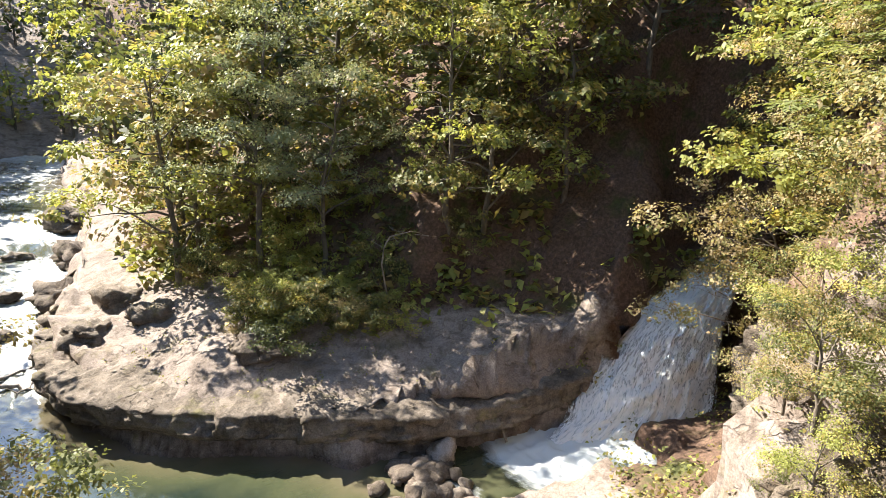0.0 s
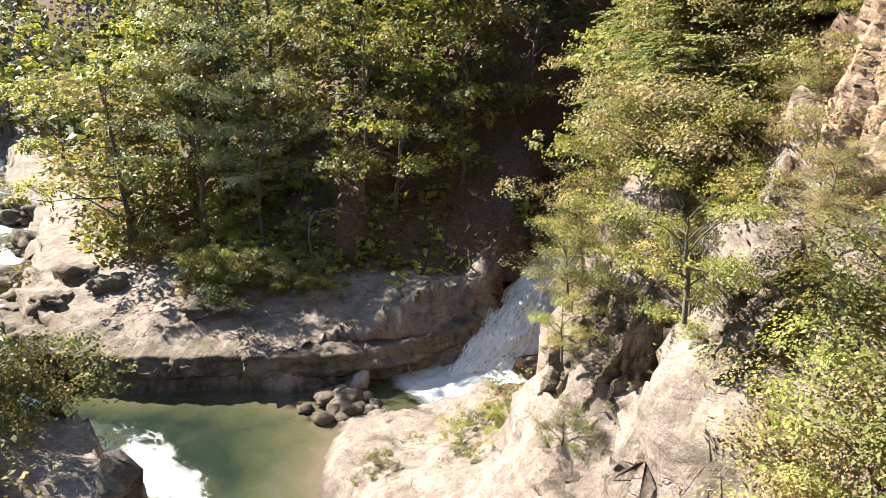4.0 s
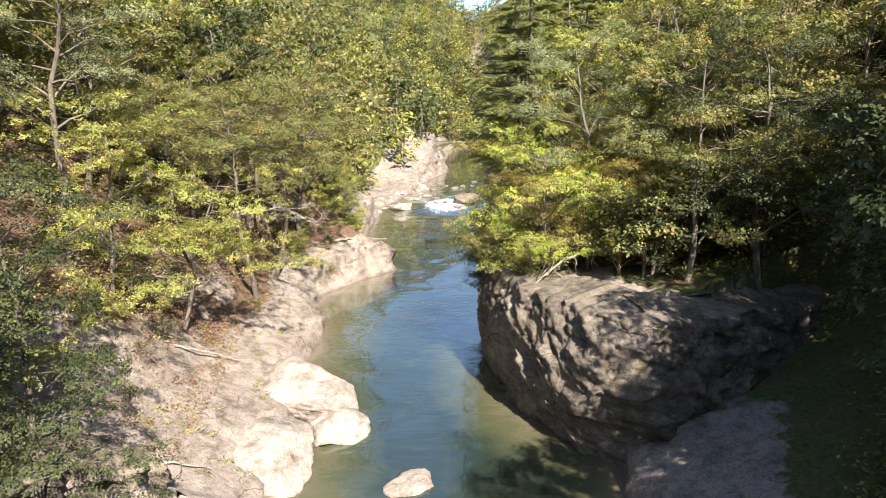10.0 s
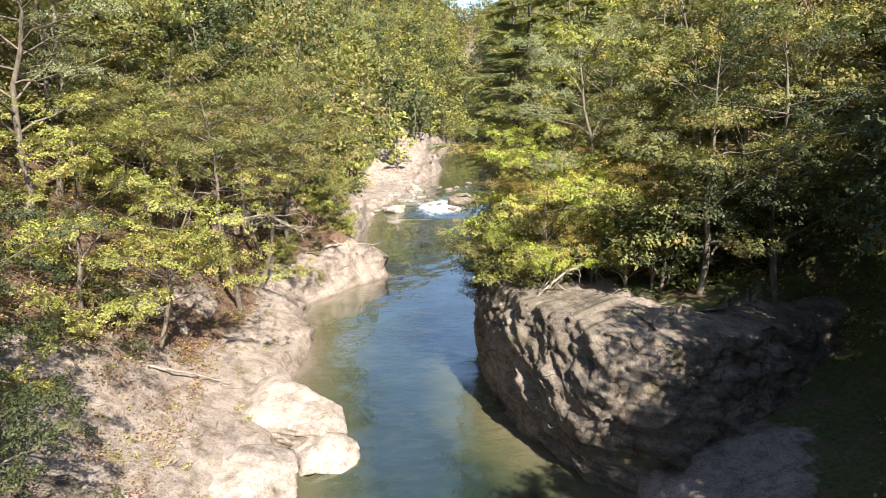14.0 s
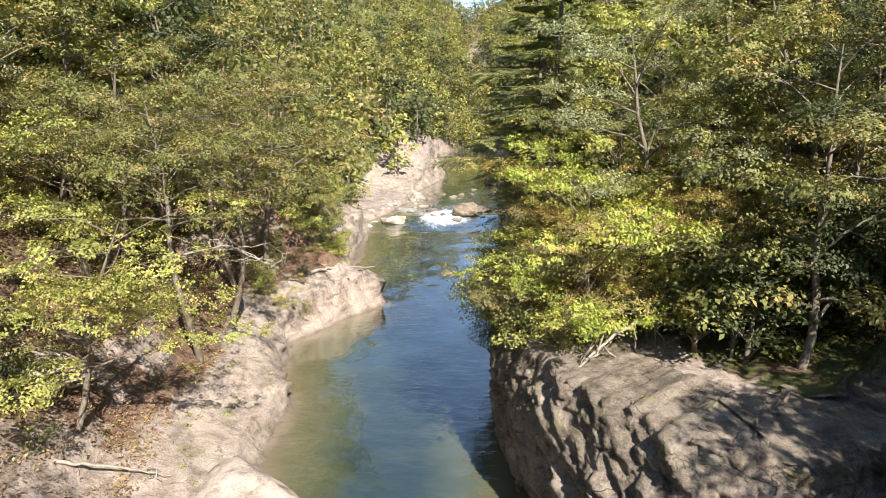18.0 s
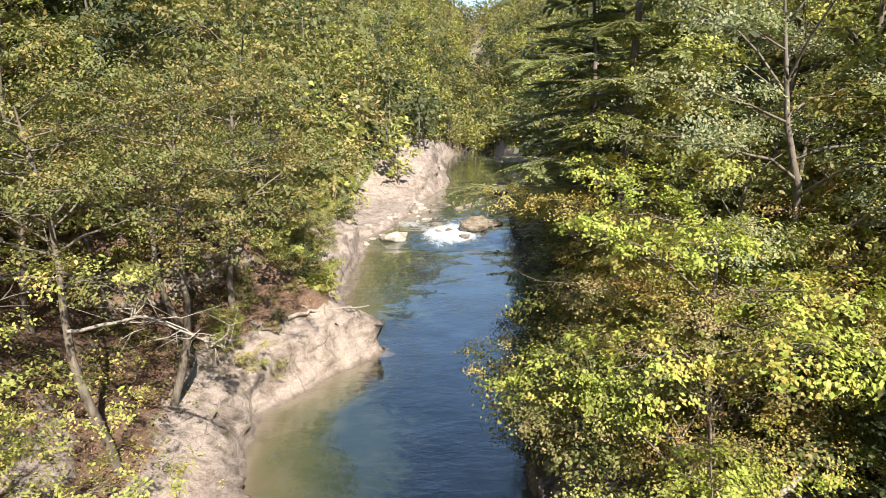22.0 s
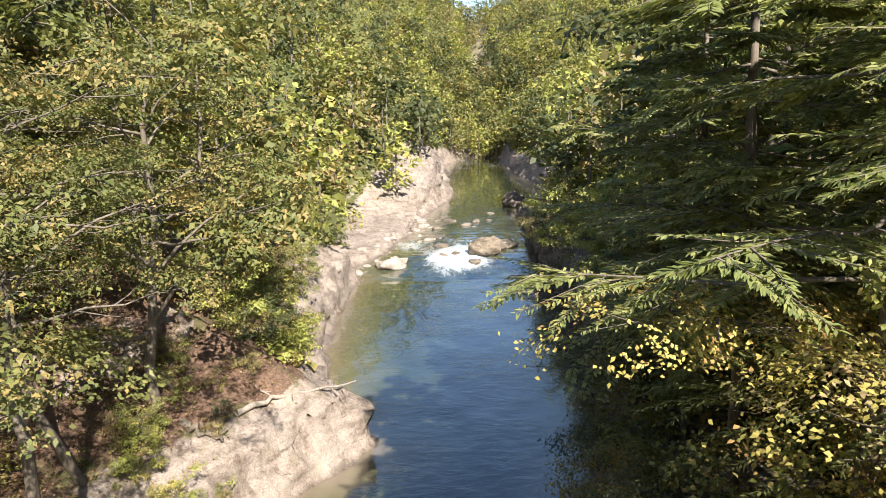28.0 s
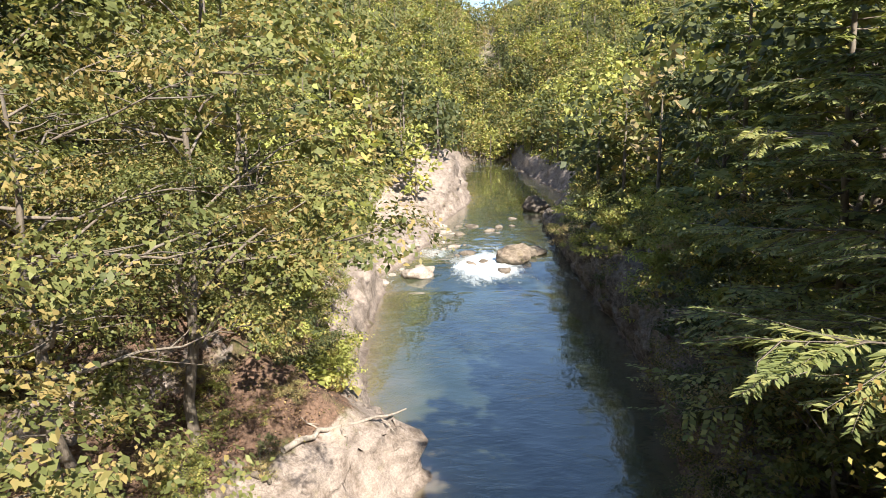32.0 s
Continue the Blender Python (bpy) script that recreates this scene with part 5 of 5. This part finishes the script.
r_st = np.random.default_rng(44)
for q in range(46):
    y = float(r_st.uniform(94, 126))
    x = float(np.interp(y, RIVER[:, 0], RIVER[:, 1]) + r_st.normal() * 1.6 + (0 if q % 2 else r_st.uniform(0, 8)))
    sz = float(r_st.uniform(0.25, 0.7))
    boulder(x, y, max(height_at(x, y), float(shores(y)[2])) - 0.02, (sz * 1.5, sz, sz * 0.6), 200 + q % 8, PALE_ROCK if x < 2 else ROCK, "pale stone strewn along the rapids", q * 50, 2, group="shore stones")


# ---------------------------------------------------------------- dead wood
def branchy(name, label, category, line, radius, seed, side_twigs=0, mat=DEAD_WOOD, drop=-0.4, reach=1.2):
    """A bare limb along a line with bare twigs, one mesh each."""
    r = np.random.default_rng(seed)
    ob = thing(name, label, category)
    pts = np.array(line, float)
    k = np.linspace(0, 1, len(pts))
    g = np.linspace(0, 1, 14)
    p = np.stack([np.interp(g, k, pts[:, c]) for c in range(3)], -1) + r.normal(size=(14, 3)) * radius * 0.5
    part("stem", fast_mesh("stem", *tubes([(p, radius * (1.1 - 0.8 * g))], 7), True), mat, ob)
    for q in range(side_twigs):
        h = r.uniform(0.35, 1.0)
        a = np.array([np.interp(h, g, p[:, c]) for c in range(3)])
        d = r.normal(size=3) * (0.8, 0.8, 0.5) + np.array([0, 0, drop])
        d *= reach * r.uniform(0.5, 1.1) / np.linalg.norm(d)
        t = np.linspace(0, 1, 5)[:, None]
        w = a + d * t + r.normal(size=(5, 3)) * 0.06 * reach
        lines = [(w, radius * 0.4 * (1.1 - t[:, 0]))]
        e = w[3] + r.normal(size=3) * 0.3 * reach
        lines.append((np.stack([w[2], (w[2] + e) / 2, e]), radius * np.array([0.25, 0.15, 0.08])))
        part("twig", fast_mesh("twig", *tubes(lines, 4), True), mat, ob)
    return ob


branchy("fallen_branch", "bleached bare branch lying over the bluff's edge", "branch", [(14.6, 41.5, 8.4), (12.1, 37.6, 7.9), (10.0, 36.2, 7.0), (7.9, 35.2, 5.6)], 0.1, 3, 9, drop=-0.9, reach=1.6)
branchy("driftwood_log", "long bleached log lying on the rock nose", "log", [(-5.1, 60.3, 3.35), (-4.0, 61.7, 3.35), (-2.6, 63.0, 3.1), (-0.9, 64.8, 2.6)], 0.12, 5, 3)
branchy("burnt_log", "short dark fallen log on the rock bank", "log", [(-6.9, 58.9, 3.55), (-6.2, 58.8, 3.3), (-5.3, 58.7, 3.0)], 0.17, 6, 3, BARK)
branchy("drift_branch", "dark curved driftwood on the shelf", "branch", [(-5.6, 112, 1.9), (-4.2, 110.5, 1.6), (-2.8, 111.5, 1.8)], 0.14, 7, 1, BARK)
branchy("dead_shrub", "bare bleached shrub hanging on the wall", "shrub", [(-7.6, 4.4, 9.2), (-6.6, 4.3, 9.3), (-5.6, 4.0, 8.4)], 0.06, 8, 14, drop=-0.5, reach=1.0)
branchy("arched_branch", "thin bare arching branch before the cliff", "branch", [(-13.6, -24.6, 4.4), (-13.0, -24.2, 6.4), (-13.0, -23.8, 7.5), (-14.4, -24.0, 7.7), (-16.0, -24.8, 7.0)], 0.04, 9, 4)
branchy("leaning_stick", "thin bare stick leaning on the slab", "branch", [(-14.6, -17.6, 0.3), (-15.0, -18.8, 1.6), (-15.0, -19.6, 3.0)], 0.05, 10, 1)
branchy("dead_branches", "dead silver branches under the leaning tree", "branch", [(-7.8, 43.6, 8.4), (-5.4, 44.0, 8.8), (-3.4, 44.4, 7.6)], 0.06, 12, 22, drop=-0.15, reach=1.8)
for q, (x, y, tw) in enumerate([(-10.6, 36.9, 20), (-10.1, 37.4, 50), (-10.9, 37.9, -10), (-9.8, 36.9, 80), (-10.2, 38.0, 30), (-11.2, 36.9, 10)]):
    z = height_at(x, y) + 0.25
    c, sn = math.cos(radians(tw)) * 1.7, math.sin(radians(tw)) * 1.7
    branchy("driftwood", "bleached driftwood stranded in a pile on the bank", "driftwood", [(x - c, y - sn, z), (x, y, z + 0.2), (x + c, y + sn, z + 0.05)], 0.13, 20 + q, 3, drop=0.2, reach=1.0)
for q, (x0, y0, x1, y1) in enumerate([(-6.2, 25.4, -4.2, 26.6), (-8.6, 34.6, -5.6, 36.4), (3.5, -33.5, -0.6, -35.5), (2.6, -34.6, -1.0, -33.0)]):
    z0, z1 = max(height_at(x0, y0), 0.2) + 0.12, max(height_at(x1, y1), 0.2) + 0.12
    branchy("fallen_stick", "thin fallen stick lying on rock", "branch", [(x0, y0, z0), ((x0 + x1) / 2, (y0 + y1) / 2, (z0 + z1) / 2 + 0.1), (x1, y1, z1)], 0.06 if q < 2 else 0.16, 40 + q, 2)

# rock pillars of the left wall
def crag(label, spine, seed, mat, amp=0.6, around=150, step=0.07):
    """A jointed rock tower round a spine of (x, y, z, half width, half depth), with upright facets."""
    spine = np.array(spine, float)
    z = np.arange(spine[0, 2], spine[-1, 2], step)
    cx, cy, rx, ry = (np.interp(z, spine[:, 2], spine[:, k]) for k in (0, 1, 3, 4))
    a = np.linspace(0, 2 * math.pi, around, endpoint=False)
    A, Z = np.meshgrid(a, z)
    X, Y = cx[:, None] + rx[:, None] * np.cos(A), cy[:, None] + ry[:, None] * np.sin(A)
    w = 0.3 * vnoise(X * 0.9, Y * 0.9, Z * 0.6, seed + 1)
    tall = Z + 0.35 * X
    off = 0.55 * blocks(X * 0.9 + w, Y * 0.9, tall * 0.3, seed) + 0.32 * blocks(X * 2.1, Y * 2.1 + w, tall * 0.75, seed + 2)
    off = off + 0.24 * blocks(X * 4.6, Y * 4.6, tall * 1.6, seed + 4) + 0.2 * fbm(X * 1.5, Y * 1.5, Z * 1.2, 4, seed + 6, True)
    k = np.clip(np.minimum(rx, ry) / 0.8, 0.15, 1)[:, None] * amp
    P = np.stack([X + np.cos(A) * off * k, Y + np.sin(A) * off * k, Z + 0.12 * off], -1)
    i = np.arange(len(z) * around).reshape(len(z), around)
    j = np.roll(i, -1, 1)
    faces = np.stack([i[:-1], j[:-1], j[1:], i[1:]], -1).reshape(-1, 4)
    me = fast_mesh("rock_pillar", P.reshape(-1, 3), faces)
    me.materials.append(mat)
    return tagged(new("rock_pillar", me), label, "rock pillar", "rock pillars")


crag("pale rock spur dropping from the overgrown wall", [(-6.9, 0.1, 3.0, 1.8, 1.5), (-7.5, 0.1, 5.6, 1.5, 1.3), (-7.9, 0.1, 6.6, 1.3, 1.2), (-8.7, 0.25, 8.4, 0.95, 0.9), (-9.1, 0.4, 10.2, 0.6, 0.6), (-9.3, 0.5, 11.2, 0.4, 0.4), (-9.4, 0.5, 11.7, 0.03, 0.03)], 301, SPUR_ROCK)
crag("jointed rock tower beside the waterfall", [(-10.2, -5.2, 1.0, 1.5, 1.4), (-10.4, -5.1, 4.6, 1.2, 1.1), (-10.7, -4.9, 6.6, 0.95, 0.95), (-10.9, -4.7, 8.2, 0.6, 0.6), (-11.0, -4.7, 8.9, 0.03, 0.03)], 302, SPUR_ROCK)
crag("jointed rock tower with shrubs on its head", [(-9.8, -3.6, 1.0, 1.5, 1.4), (-10.0, -3.5, 4.8, 1.2, 1.1), (-10.4, -3.4, 7.0, 1.0, 0.95), (-10.8, -3.4, 8.8, 0.65, 0.6), (-11.0, -3.4, 9.5, 0.03, 0.03)], 303, SPUR_ROCK)
crag("tall sunlit orange rock pillar above the wall", [(-12.5, 1.3, 10.5, 1.6, 1.6), (-12.6, 1.4, 13.9, 1.25, 1.35), (-12.8, 1.6, 15.3, 1.2, 1.4), (-12.9, 1.7, 16.6, 1.1, 1.3), (-13.1, 1.8, 19.5, 0.8, 0.9), (-13.2, 1.8, 20.6, 0.03, 0.03)], 304, ORANGE_ROCK, 0.42)
crag("low shoulder of the orange rock pillar", [(-12.6, 2.4, 10.5, 1.2, 1.1), (-12.8, 2.5, 14.1, 0.8, 0.9), (-13.1, 2.6, 15.8, 0.55, 0.7), (-13.3, 2.6, 17.4, 0.03, 0.03)], 305, ORANGE_ROCK, 0.35)
crag("small pale rock fin among the wall shrubs", [(-9.6, 3.5, 9.0, 0.4, 0.4), (-9.5, 3.45, 11.3, 0.25, 0.2), (-9.7, 3.4, 12.3, 0.16, 0.16), (-9.75, 3.4, 12.7, 0.02, 0.02)], 306, SPUR_ROCK, 0.3, 70)
branchy("bare_tree", "slender bare grey tree leaning out of the dark slope", "tree", [(-12.6, 13.6, 11.6), (-12.4, 13.9, 13.6), (-12.1, 14.3, 16.2), (-11.8, 14.8, 20.5)], 0.15, 61, 5, reach=1.6)
